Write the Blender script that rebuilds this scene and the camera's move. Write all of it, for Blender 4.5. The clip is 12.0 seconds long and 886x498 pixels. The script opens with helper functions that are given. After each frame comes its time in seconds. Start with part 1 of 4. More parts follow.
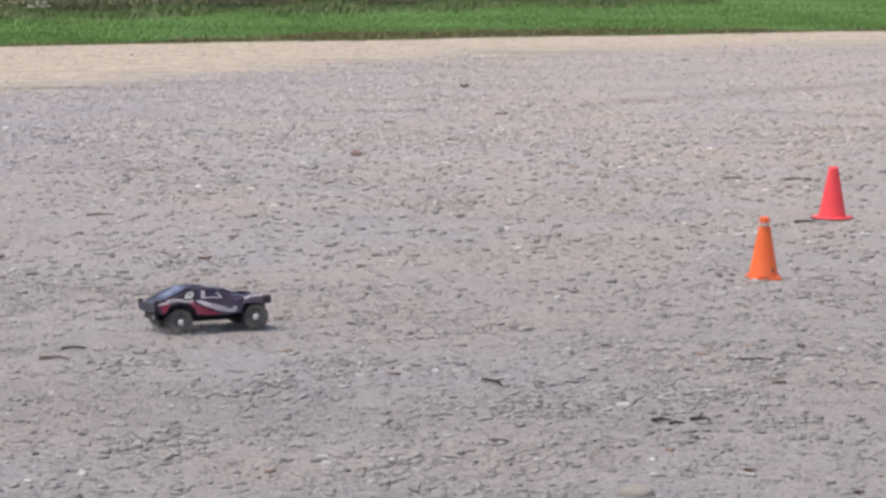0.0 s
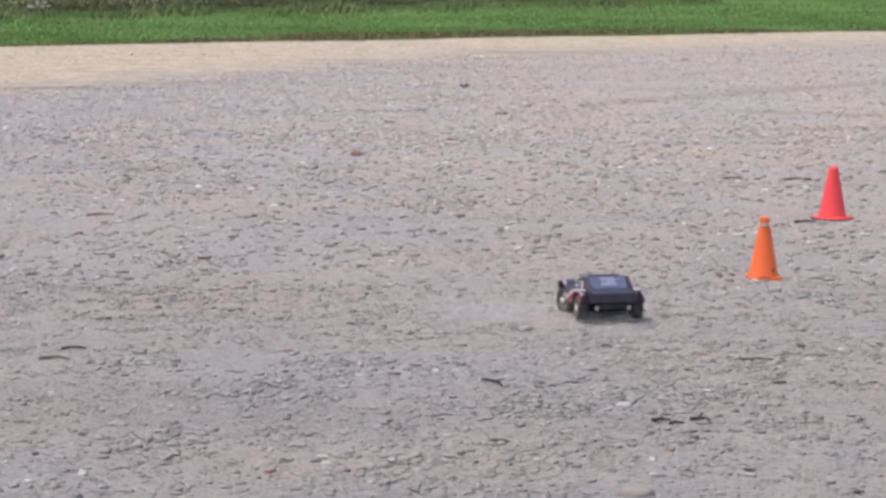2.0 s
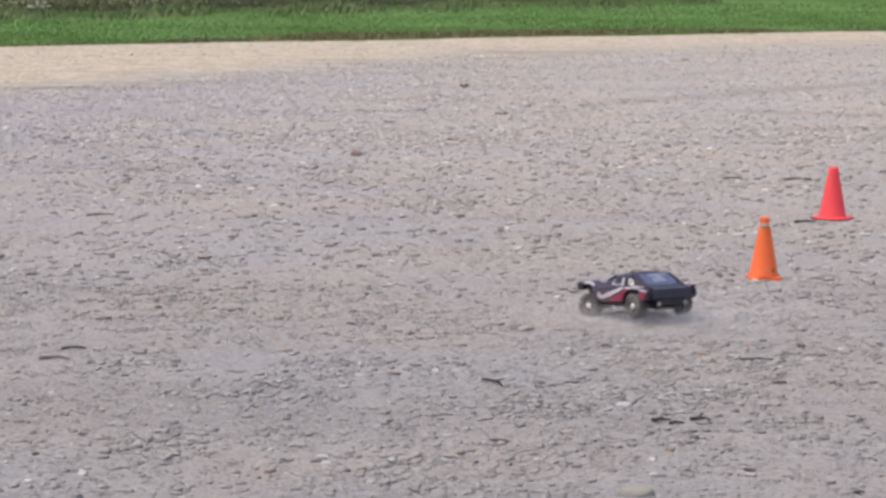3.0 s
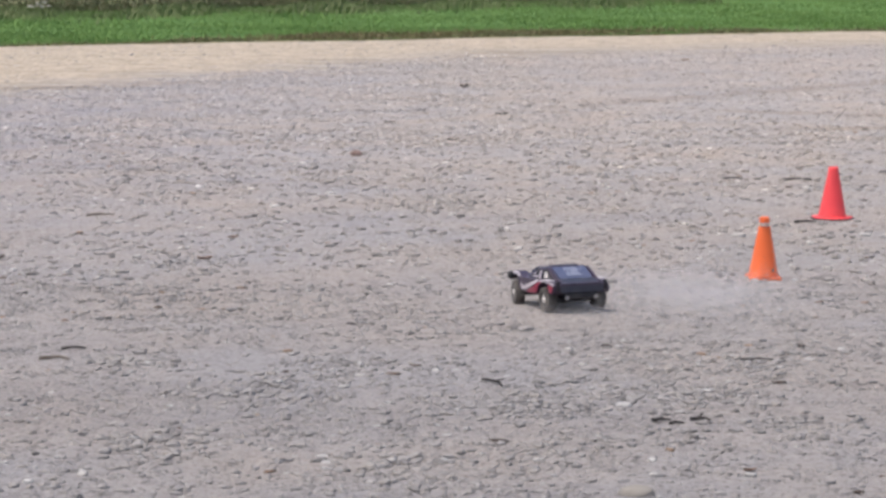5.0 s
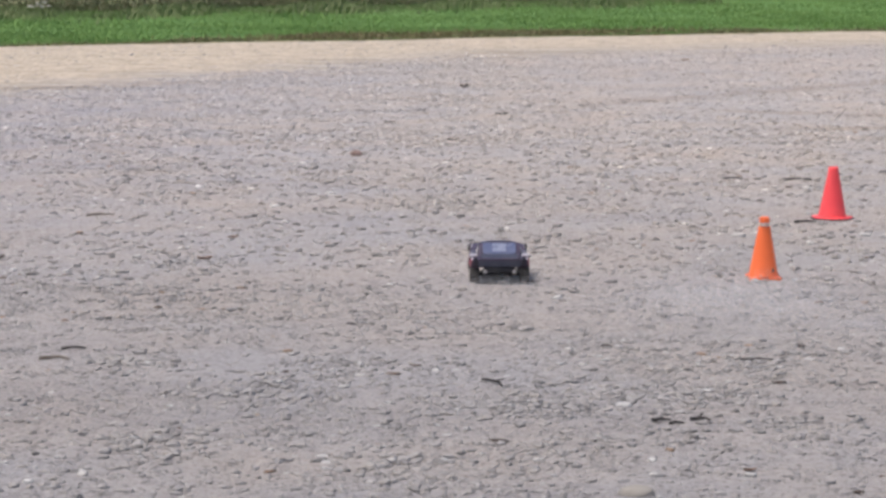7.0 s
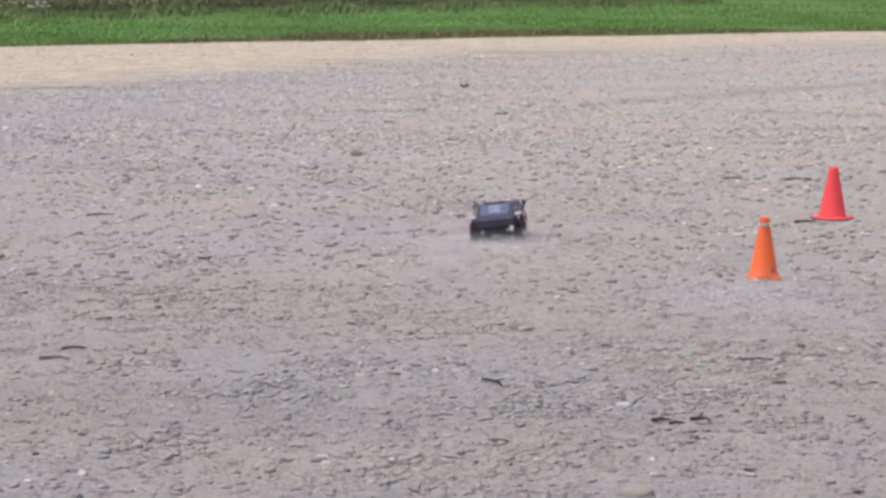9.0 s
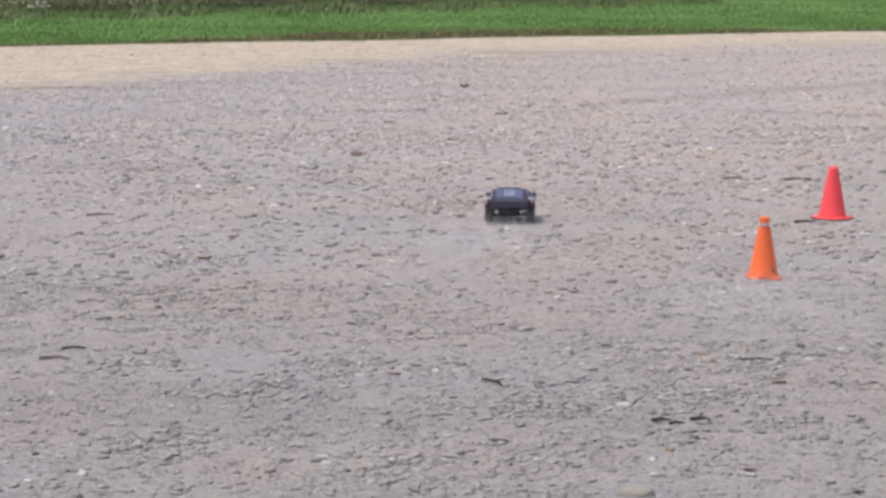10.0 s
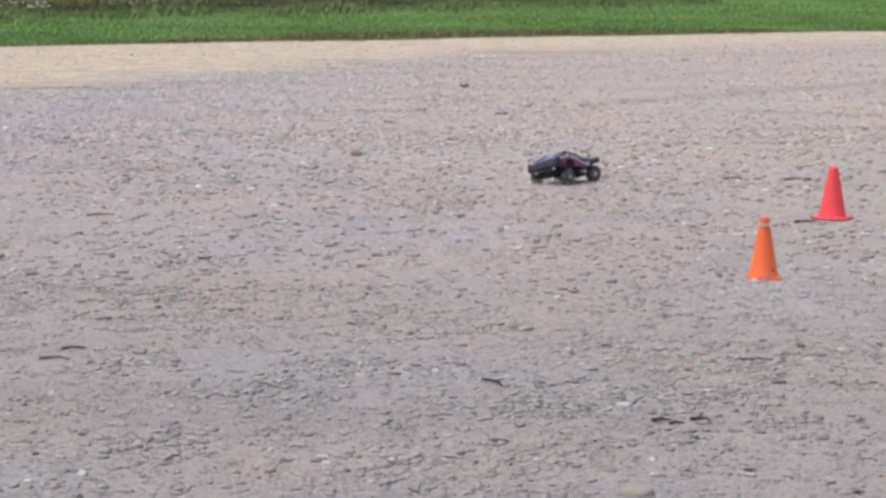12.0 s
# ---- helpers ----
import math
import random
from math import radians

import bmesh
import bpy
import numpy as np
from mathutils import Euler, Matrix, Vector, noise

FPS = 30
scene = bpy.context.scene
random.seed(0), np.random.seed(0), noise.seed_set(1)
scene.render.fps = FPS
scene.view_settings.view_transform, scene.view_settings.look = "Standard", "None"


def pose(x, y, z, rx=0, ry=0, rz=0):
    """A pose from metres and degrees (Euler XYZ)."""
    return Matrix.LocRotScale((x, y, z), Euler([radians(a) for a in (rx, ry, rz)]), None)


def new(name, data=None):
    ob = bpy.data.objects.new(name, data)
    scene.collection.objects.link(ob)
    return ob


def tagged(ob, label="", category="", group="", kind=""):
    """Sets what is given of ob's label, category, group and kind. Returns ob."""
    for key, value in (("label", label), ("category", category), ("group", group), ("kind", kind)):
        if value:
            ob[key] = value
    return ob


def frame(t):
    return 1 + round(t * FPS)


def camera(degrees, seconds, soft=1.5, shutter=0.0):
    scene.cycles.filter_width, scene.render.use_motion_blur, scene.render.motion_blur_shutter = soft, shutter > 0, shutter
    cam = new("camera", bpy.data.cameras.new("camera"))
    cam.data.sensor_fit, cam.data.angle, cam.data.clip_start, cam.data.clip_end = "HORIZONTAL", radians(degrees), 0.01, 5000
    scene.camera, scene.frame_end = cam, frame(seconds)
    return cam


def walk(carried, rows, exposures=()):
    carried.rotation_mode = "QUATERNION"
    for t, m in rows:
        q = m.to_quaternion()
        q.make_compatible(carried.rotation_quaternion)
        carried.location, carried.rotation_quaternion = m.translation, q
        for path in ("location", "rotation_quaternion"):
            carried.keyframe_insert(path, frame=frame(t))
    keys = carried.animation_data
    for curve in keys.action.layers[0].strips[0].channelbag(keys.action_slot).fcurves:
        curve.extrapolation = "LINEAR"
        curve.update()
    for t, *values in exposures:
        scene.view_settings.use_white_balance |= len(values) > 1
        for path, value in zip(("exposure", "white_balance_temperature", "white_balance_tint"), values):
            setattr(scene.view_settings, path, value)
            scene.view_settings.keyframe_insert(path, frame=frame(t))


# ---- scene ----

# ======================= camera (stands still on a tripod) =======================
cam = camera(18.0, 12.0, soft=3.15)
EYE = pose(0, 0, 1.6, 90 - 6.306, 0, 0)
walk(cam, [(0.0, EYE), (12.0, EYE)])

# ======================= light: high thin overcast =======================
SUN_ELEVATION, SUN_TURN = 68, 250
world = bpy.data.worlds.new("sky")
scene.world = world
world.use_nodes = True
wn = world.node_tree.nodes
sky = wn.new("ShaderNodeTexSky")
sky.sky_type, sky.sun_disc = "NISHITA", False
sky.sun_elevation, sky.sun_rotation = radians(SUN_ELEVATION), radians(SUN_TURN)
sky.air_density, sky.dust_density, sky.ozone_density = 1.0, 4.0, 1.0
world.node_tree.links.new(sky.outputs[0], wn["Background"].inputs[0])
wn["Background"].inputs[1].default_value = 0.11
sun = new("sun", bpy.data.lights.new("sun", "SUN"))
sun.data.energy, sun.data.angle, sun.data.color = 1.6, radians(24), (1.0, 0.945, 0.88)
sun.rotation_euler = (radians(90 - SUN_ELEVATION), 0, radians(180 - SUN_TURN))
scene.view_settings.exposure = 0.475


# ======================= materials =======================
class Nodes:
    """A small builder for node materials."""

    def __init__(self, name, rough=0.6, metal=0.0):
        self.m = bpy.data.materials.new(name)
        self.m.use_nodes = True
        self.t = self.m.node_tree
        self.b = self.t.nodes["Principled BSDF"]
        self.b.inputs["Roughness"].default_value = rough
        self.b.inputs["Metallic"].default_value = metal

    def add(self, kind, **values):
        n = self.t.nodes.new("ShaderNode" + kind)
        for key, value in values.items():
            n.inputs[key].default_value = value
        return n

    def link(self, a, b):
        self.t.links.new(a, b)

    def noise(self, scale, detail=4.0, rough=0.55, stretch=None, coord="Object"):
        n = self.add("TexNoise", Scale=scale, Detail=detail, Roughness=rough)
        c = self.add("TexCoord")
        if stretch:
            mp = self.add("Mapping", Scale=stretch)
            self.link(c.outputs[coord], mp.inputs[0])
            self.link(mp.outputs[0], n.inputs["Vector"])
        else:
            self.link(c.outputs[coord], n.inputs["Vector"])
        return n.outputs["Fac"]

    def ramp(self, fac, stops):
        r = self.add("ValToRGB")
        e = r.color_ramp.elements
        while len(e) < len(stops):
            e.new(0.5)
        for el, (p, c) in zip(e, stops):
            el.position, el.color = p, (*c, 1)
        self.link(fac, r.inputs[0])
        return r.outputs[0]

    def mix(self, fac, a, b, kind="MIX"):
        n = self.t.nodes.new("ShaderNodeMix")
        n.data_type, n.blend_type = "RGBA", kind
        for value, k in ((fac, 0), (a, 6), (b, 7)):
            if hasattr(value, "is_linked"):
                self.link(value, n.inputs[k])
            else:
                n.inputs[k].default_value = value if k == 0 else (*value, 1)
        return n.outputs[2]

    def bump(self, fac, strength=0.3, distance=0.005):
        n = self.add("Bump", Strength=strength, Distance=distance)
        self.link(fac, n.inputs["Height"])
        self.link(n.outputs[0], self.b.inputs["Normal"])

    def colour(self, c):
        self.link(c, self.b.inputs["Base Color"])
        return self


def plain(name, c, rough=0.5, metal=0.0, vary=0.25, scale=60.0, dust=0.0, bump=0.0):
    """Painted, moulded or rubber surface with fine and broad variation and some road dust."""
    k = Nodes(name, rough, metal)
    dark = tuple(v * (1 - vary) for v in c)
    col = k.mix(k.noise(scale), dark, tuple(min(1, v * (1 + vary)) for v in c))
    if dust:
        d = k.ramp(k.noise(scale * 0.3, 5), [(0.42, (0, 0, 0)), (0.75, (dust, dust, dust))])
        col = k.mix(d, col, (0.42, 0.38, 0.34))
    k.colour(col)
    r = k.ramp(k.noise(scale * 0.5), [(0.3, (rough * 0.8,) * 3), (0.7, (min(1, rough * 1.2),) * 3)])
    k.link(r, k.b.inputs["Roughness"])
    if bump:
        k.bump(k.noise(scale * 3), 0.4, bump)
    return k.m


def lane(k, base, a, b, width, x0, x1):
    """A darker wheel track along y = a + b * x, fading in from x0 to x1."""
    c = k.add("TexCoord")
    sep = k.add("SeparateXYZ")
    k.link(c.outputs["Object"], sep.inputs[0])
    m = k.add("Math")
    m.operation = "MULTIPLY_ADD"
    k.link(sep.outputs[0], m.inputs[0])
    m.inputs[1].default_value = -b
    k.link(sep.outputs[1], m.inputs[2])
    d = k.add("Math")
    d.operation = "SUBTRACT"
    k.link(m.outputs[0], d.inputs[0])
    d.inputs[1].default_value = a
    e = k.add("Math")
    e.operation = "ABSOLUTE"
    k.link(d.outputs[0], e.inputs[0])
    n = k.add("MapRange")
    n.inputs["From Min"].default_value, n.inputs["From Max"].default_value = width * 1.6, width * 0.4
    k.link(e.outputs[0], n.inputs["Value"])
    g = k.add("MapRange")
    g.inputs["From Min"].default_value, g.inputs["From Max"].default_value = x0, x1
    k.link(sep.outputs[0], g.inputs["Value"])
    f = k.add("Math")
    f.operation = "MULTIPLY"
    k.link(n.outputs[0], f.inputs[0])
    k.link(g.outputs[0], f.inputs[1])
    return k.mix(f.outputs[0], base, k.mix(1.0, base, (0.88, 0.865, 0.845), "MULTIPLY"))


# edge of the gravel lot: y = EDGE_Y + EDGE_SLOPE * x
EDGE_Y, EDGE_SLOPE = 45.5, 0.50


def ground_material():
    k = Nodes("gravel_and_turf", 0.95)
    k.b.inputs["Specular IOR Level"].default_value = 0.2
    fine = k.ramp(k.noise(95, 6, 0.7), [(0.30, (0.24, 0.222, 0.219)), (0.48, (0.375, 0.349, 0.345)), (0.70, (0.47, 0.442, 0.435))])
    chips = k.ramp(k.noise(38, 3, 0.6), [(0.33, (0.45, 0.43, 0.42)), (0.44, (1, 1, 1)), (0.62, (1, 1, 1)), (0.74, (1.15, 1.13, 1.1))])
    gravel = k.mix(1.0, fine, chips, "MULTIPLY")
    broad = k.ramp(k.noise(0.55, 5, 0.6), [(0.38, (0.95, 0.97, 1.0)), (0.55, (1.0, 0.975, 0.945)), (0.70, (1.03, 0.985, 0.93))])
    gravel = k.mix(1.0, gravel, broad, "MULTIPLY")
    # worn, darker wheel lanes across the lot
    lanes = k.ramp(k.noise(0.9, 4, 0.6, (0.16, 1.0, 1.0)), [(0.34, (0.90, 0.90, 0.91)), (0.5, (1, 1, 1))])
    gravel = k.mix(1.0, gravel, lanes, "MULTIPLY")
    # clods and hollows a hand wide
    clods = k.ramp(k.noise(11, 5, 0.75), [(0.34, (0.80, 0.80, 0.81)), (0.47, (1, 1, 1)), (0.66, (1.08, 1.075, 1.07))])
    gravel = k.mix(1.0, gravel, clods, "MULTIPLY")
    gravel = brighten_far(k, gravel)
    # position across the lot
    c = k.add("TexCoord")
    sep = k.add("SeparateXYZ")
    k.link(c.outputs["Object"], sep.inputs[0])
    m = k.add("Math")
    m.operation = "MULTIPLY_ADD"
    k.link(sep.outputs[0], m.inputs[0])
    m.inputs[1].default_value = -EDGE_SLOPE
    k.link(sep.outputs[1], m.inputs[2])
    wob = k.add("Math")
    wob.operation = "MULTIPLY_ADD"
    k.link(k.noise(0.7, 4), wob.inputs[0])
    wob.inputs[1].default_value = 2.0
    k.link(m.outputs[0], wob.inputs[2])

    def past(a, b, src):
        n = k.add("MapRange")
        n.inputs["From Min"].default_value, n.inputs["From Max"].default_value = a, b
        k.link(src, n.inputs["Value"])
        return n.outputs[0]

    # pale sand swept to the rim of the lot
    sand = k.ramp(k.noise(5, 5, 0.7, (0.6, 0.30, 1.0)), [(0.30, (0.375, 0.312, 0.245)), (0.46, (0.485, 0.412, 0.325)), (0.66, (0.59, 0.507, 0.405))])
    grit = k.ramp(k.noise(16, 4, 0.75, (1.0, 0.22, 1.0)), [(0.38, (0.66, 0.64, 0.63)), (0.47, (1, 1, 1)), (0.56, (1, 1, 1)), (0.63, (1.22, 1.22, 1.22))])
    sand = k.mix(1.0, sand, grit, "MULTIPLY")
    steep = k.add("Math")
    steep.operation = "MULTIPLY"
    k.link(sep.outputs[0], steep.inputs[0])
    steep.inputs[1].default_value = 1.9
    gentle = k.add("Math")
    gentle.operation = "MULTIPLY"
    k.link(sep.outputs[0], gentle.inputs[0])
    gentle.inputs[1].default_value = 0.7
    border = k.add("Math")
    border.operation = "MINIMUM"
    k.link(steep.outputs[0], border.inputs[0])
    k.link(gentle.outputs[0], border.inputs[1])
    inward = k.add("Math")
    inward.operation = "SUBTRACT"
    k.link(sep.outputs[1], inward.inputs[0])
    k.link(border.outputs[0], inward.inputs[1])
    big = k.add("Math")
    big.operation = "MULTIPLY_ADD"
    k.link(k.noise(0.9, 6, 0.7, (0.35, 1.0, 1.0)), big.inputs[0])
    big.inputs[1].default_value = 9.0
    k.link(inward.outputs[0], big.inputs[2])
    gravel = k.mix(past(41.0, 46.0, big.outputs[0]), gravel, sand)
    # brown streaks of silt where the sand begins
    band = k.add("Math")
    band.operation = "MULTIPLY"
    k.link(past(40.5, 42.5, big.outputs[0]), band.inputs[0])
    k.link(past(46.5, 44.0, big.outputs[0]), band.inputs[1])
    silt = k.ramp(k.noise(1.5, 5, 0.7, (0.22, 1.6, 1.0)), [(0.50, (0, 0, 0)), (0.60, (0.75, 0.75, 0.75))])
    streak = k.add("Math")
    streak.operation = "MULTIPLY"
    k.link(band.outputs[0], streak.inputs[0])
    k.link(silt, streak.inputs[1])
    gravel = k.mix(streak.outputs[0], gravel, (0.27, 0.23, 0.185))
    turf = k.ramp(k.noise(0.7, 6, 0.7, (0.5, 1.0, 1.0)), [(0.32, (0.085, 0.165, 0.05)), (0.5, (0.125, 0.235, 0.065)), (0.68, (0.165, 0.27, 0.085))])
    soil = k.ramp(k.noise(9, 5), [(0.3, (0.22, 0.185, 0.115)), (0.7, (0.36, 0.305, 0.21))])
    turf = k.mix(past(EDGE_Y + 1.2, EDGE_Y + 2.6, wob.outputs[0]), soil, turf)
    # leaf mould under the thicket
    thick = k.add("Math")
    thick.operation = "MULTIPLY_ADD"
    k.link(sep.outputs[0], thick.inputs[0])
    thick.inputs[1].default_value = -0.95
    k.link(sep.outputs[1], thick.inputs[2])
    turf = k.mix(past(69.8, 73.5, thick.outputs[0]), turf, (0.17, 0.18, 0.09))
    ragged = k.add("Math")
    ragged.operation = "MULTIPLY_ADD"
    k.link(k.noise(1.1, 5, 0.7), ragged.inputs[0])
    ragged.inputs[1].default_value = 2.2
    k.link(m.outputs[0], ragged.inputs[2])
    k.colour(k.mix(past(EDGE_Y + 1.1, EDGE_Y + 1.25, ragged.outputs[0]), gravel, turf))
    k.bump(k.noise(70, 6, 0.7), 0.9, 0.012)
    return k.m


def brighten_far(k, base):
    """Low-angle brightening with distance, put into the gravel's colour, plus a sandier tone."""
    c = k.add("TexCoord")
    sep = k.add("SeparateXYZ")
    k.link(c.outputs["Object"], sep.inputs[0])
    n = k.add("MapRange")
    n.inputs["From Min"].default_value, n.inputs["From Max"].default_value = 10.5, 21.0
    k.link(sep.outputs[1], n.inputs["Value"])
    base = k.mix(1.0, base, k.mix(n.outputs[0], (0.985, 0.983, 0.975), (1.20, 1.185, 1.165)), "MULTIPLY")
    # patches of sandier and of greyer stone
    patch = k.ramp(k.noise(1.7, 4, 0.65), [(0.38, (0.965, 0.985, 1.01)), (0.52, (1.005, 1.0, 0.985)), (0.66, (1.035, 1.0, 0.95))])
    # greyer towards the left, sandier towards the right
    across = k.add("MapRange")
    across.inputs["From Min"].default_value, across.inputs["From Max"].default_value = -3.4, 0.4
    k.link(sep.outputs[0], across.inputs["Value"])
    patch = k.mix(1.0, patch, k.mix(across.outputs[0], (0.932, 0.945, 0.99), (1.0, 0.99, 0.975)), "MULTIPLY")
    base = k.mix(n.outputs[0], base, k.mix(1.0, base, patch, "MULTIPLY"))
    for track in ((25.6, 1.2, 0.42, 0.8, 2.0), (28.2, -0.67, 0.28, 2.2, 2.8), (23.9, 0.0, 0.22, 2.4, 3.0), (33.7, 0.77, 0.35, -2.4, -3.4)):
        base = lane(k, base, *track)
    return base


def island_material(name, stops, rough=0.9, grain=80.0, bump=0.004, far_bright=False):
    """Pieces of one mesh that differ one by one."""
    k = Nodes(name, rough)
    k.b.inputs["Specular IOR Level"].default_value = 0.2
    geo = k.add("NewGeometry")
    base = k.ramp(geo.outputs["Random Per Island"], stops)
    g = k.ramp(k.noise(grain, 4), [(0.3, (0.78, 0.78, 0.78)), (0.7, (1.12, 1.12, 1.12))])
    base = k.mix(1.0, base, g, "MULTIPLY")
    # the same distance brightening goes into the stones' colour
    if far_bright:
        base = brighten_far(k, base)
    k.colour(base)
    if bump:
        k.bump(k.noise(grain * 2, 3), 0.5, bump)
    return k


def stone_material(name, stops):
    """Single stones that differ by their own random number."""
    k = Nodes(name, 0.85)
    k.b.inputs["Specular IOR Level"].default_value = 0.2
    info = k.add("ObjectInfo")
    base = k.ramp(info.outputs["Random"], stops)
    g = k.ramp(k.noise(120, 5), [(0.3, (0.75, 0.75, 0.75)), (0.7, (1.15, 1.15, 1.15))])
    k.colour(k.mix(1.0, base, g, "MULTIPLY"))
    k.bump(k.noise(200, 3), 0.5, 0.003)
    return k.m


STONE = [(0.0, (0.20, 0.188, 0.183)), (0.08, (0.29, 0.275, 0.268)), (0.25, (0.345, 0.326, 0.32)), (0.6, (0.375, 0.355, 0.348)),
         (0.82, (0.385, 0.355, 0.332)), (0.97, (0.41, 0.39, 0.382)), (1.0, (0.62, 0.60, 0.585))]
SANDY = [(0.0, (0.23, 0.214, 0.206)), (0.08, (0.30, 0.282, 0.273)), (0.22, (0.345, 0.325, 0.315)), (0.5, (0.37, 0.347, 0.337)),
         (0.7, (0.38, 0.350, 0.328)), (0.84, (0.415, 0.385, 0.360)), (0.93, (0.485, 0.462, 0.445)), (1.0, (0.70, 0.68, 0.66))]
M_GROUND = ground_material()
M_GRAVEL = island_material("loose_gravel", STONE, far_bright=True).m
M_SANDY = island_material("sandy_gravel", SANDY, far_bright=True).m
M_STONE = stone_material("single_stones", STONE)
M_BLADE = island_material("grass_blades", [(0.0, (0.155, 0.265, 0.076)), (0.5, (0.172, 0.29, 0.083)), (1.0, (0.205, 0.305, 0.10))], 0.7, 0.5, 0).m
M_STRAW = island_material("dry_grass", [(0.0, (0.11, 0.09, 0.045)), (0.5, (0.22, 0.19, 0.09)), (1.0, (0.38, 0.32, 0.2))], 0.85, 8.0, 0).m
M_OLIVE = island_material("olive_grass", [(0.0, (0.155, 0.20, 0.085)), (0.5, (0.195, 0.25, 0.105)), (1.0, (0.26, 0.27, 0.15))], 0.85, 8.0, 0).m
M_FRINGE = island_material("fringe_grass", [(0.0, (0.17, 0.155, 0.08)), (0.4, (0.22, 0.205, 0.11)), (0.7, (0.19, 0.24, 0.10)), (1.0, (0.33, 0.295, 0.19))], 0.85, 8.0, 0).m
M_LEAF = island_material("undergrowth_leaves", [(0.0, (0.19, 0.175, 0.10)), (0.45, (0.25, 0.23, 0.14)), (0.7, (0.20, 0.26, 0.12)), (1.0, (0.30, 0.27, 0.18))], 0.8, 2.0, 0).m
M_LITTER = island_material("leaf_scraps", [(0.0, (0.05, 0.042, 0.04)), (0.5, (0.12, 0.09, 0.075)), (0.8, (0.30, 0.19, 0.12)), (1.0, (0.40, 0.28, 0.2))], 0.85, 60.0, 0.002).m
M_BARK = plain("bark", (0.16, 0.13, 0.10), 0.9, 0, 0.4, 25, 0, 0.01)
M_BLOSSOM = plain("pale_umbels", (0.46, 0.43, 0.38), 0.8, 0, 0.2, 20)
M_WOOD = plain("weathered_wood", (0.05, 0.044, 0.042), 0.9, 0, 0.45, 60, 0.1, 0.003)
M_DEADLEAF = plain("dead_leaf", (0.24, 0.13, 0.075), 0.8, 0, 0.4, 40, 0.2, 0.003)
M_DARKLEAF = plain("dark_leaf", (0.12, 0.10, 0.095), 0.8, 0, 0.4, 40, 0.2, 0.003)
M_ORANGE = plain("orange_plastic", (0.98, 0.175, 0.045), 0.42, 0, 0.06, 25, 0.05)
M_RED = plain("red_plastic", (0.95, 0.078, 0.088), 0.42, 0, 0.06, 25, 0.05)
M_WHITE = plain("white_film", (0.78, 0.74, 0.70), 0.4, 0, 0.1, 60, 0.2)
M_BODY = plain("dark_plum_paint", (0.050, 0.033, 0.063), 0.34, 0, 0.3, 30, 0.10)
M_STRIPE = plain("silver_lilac_film", (0.54, 0.485, 0.525), 0.4, 0, 0.12, 40, 0.2)
M_CRIMSON = plain("crimson_film", (0.27, 0.022, 0.055), 0.4, 0, 0.2, 40, 0.10)
# dark glass; its base is lightened to blue for the mirrored sky
M_GLASS = plain("sky_blue_window", (0.10, 0.115, 0.20), 0.24, 0, 0.2, 30, 0.08)
M_SIDE_GLASS = plain("smoked_purple_window", (0.034, 0.026, 0.042), 0.45, 0, 0.3, 30, 0.08)
M_DECAL = plain("grey_blue_print", (0.20, 0.22, 0.31), 0.3, 0, 0.2, 50, 0.1)
M_SLATE = plain("slate_blue_film", (0.040, 0.043, 0.068), 0.42, 0, 0.3, 40, 0.10)
M_BLACK = plain("black_plastic", (0.020, 0.019, 0.025), 0.55, 0, 0.3, 50, 0.08)
M_RUBBER = plain("dusty_rubber", (0.066, 0.059, 0.056), 0.85, 0, 0.3, 50, 0.5, 0.002)
M_RIM = plain("satin_rim", (0.16, 0.15, 0.145), 0.45, 0.3, 0.2, 60, 0.35)
M_LAMP = plain("dusty_lamp_lens", (0.38, 0.35, 0.34), 0.5, 0, 0.15, 80, 0.2)
M_STEEL = plain("steel", (0.35, 0.34, 0.33), 0.4, 0.9, 0.15, 80, 0.2)


def dust_material():
    k = Nodes("dust_flecks", 1.0)
    k.b.inputs["Base Color"].default_value = (0.75, 0.725, 0.735, 1)
    k.b.inputs["Specular IOR Level"].default_value = 0.0
    k.b.inputs["Alpha"].default_value = 0.25
    return k.m


M_DUST = dust_material()


# ======================= mesh helpers =======================
def mesh_of(name, bm, material, smooth=False):
    bmesh.ops.recalc_face_normals(bm, faces=bm.faces)
    me = bpy.data.meshes.new(name)
    bm.to_mesh(me)
    bm.free()
    me.materials.append(material)
    if smooth:
        for p in me.polygons:
            p.use_smooth = True
    return me


def part(name, bm, material, parent, label="", smooth=False):
    ob = new(name, mesh_of(name, bm, material, smooth))
    ob.parent = parent
    return tagged(ob, label)


def thing(name, bm, material, label, category, group="", kind="", smooth=False):
    return tagged(new(name, mesh_of(name, bm, material, smooth)), label, category, group, kind)


def empty(name, label, category, group=""):
    return tagged(new(name), label, category, group)


def arrays(name, verts, faces, material):
    """A mesh from numpy arrays of corners and of triangles or quads."""
    me = bpy.data.meshes.new(name)
    n, w = faces.shape
    me.vertices.add(len(verts))
    me.vertices.foreach_set("co", verts.astype(np.float32).ravel())
    me.loops.add(n * w)
    me.loops.foreach_set("vertex_index", faces.astype(np.int32).ravel())
    me.polygons.add(n)
    me.polygons.foreach_set("loop_start", np.arange(0, n * w, w, dtype=np.int32))
    me.update(calc_edges=True)
    me.validate()
    me.materials.append(material)
    return me


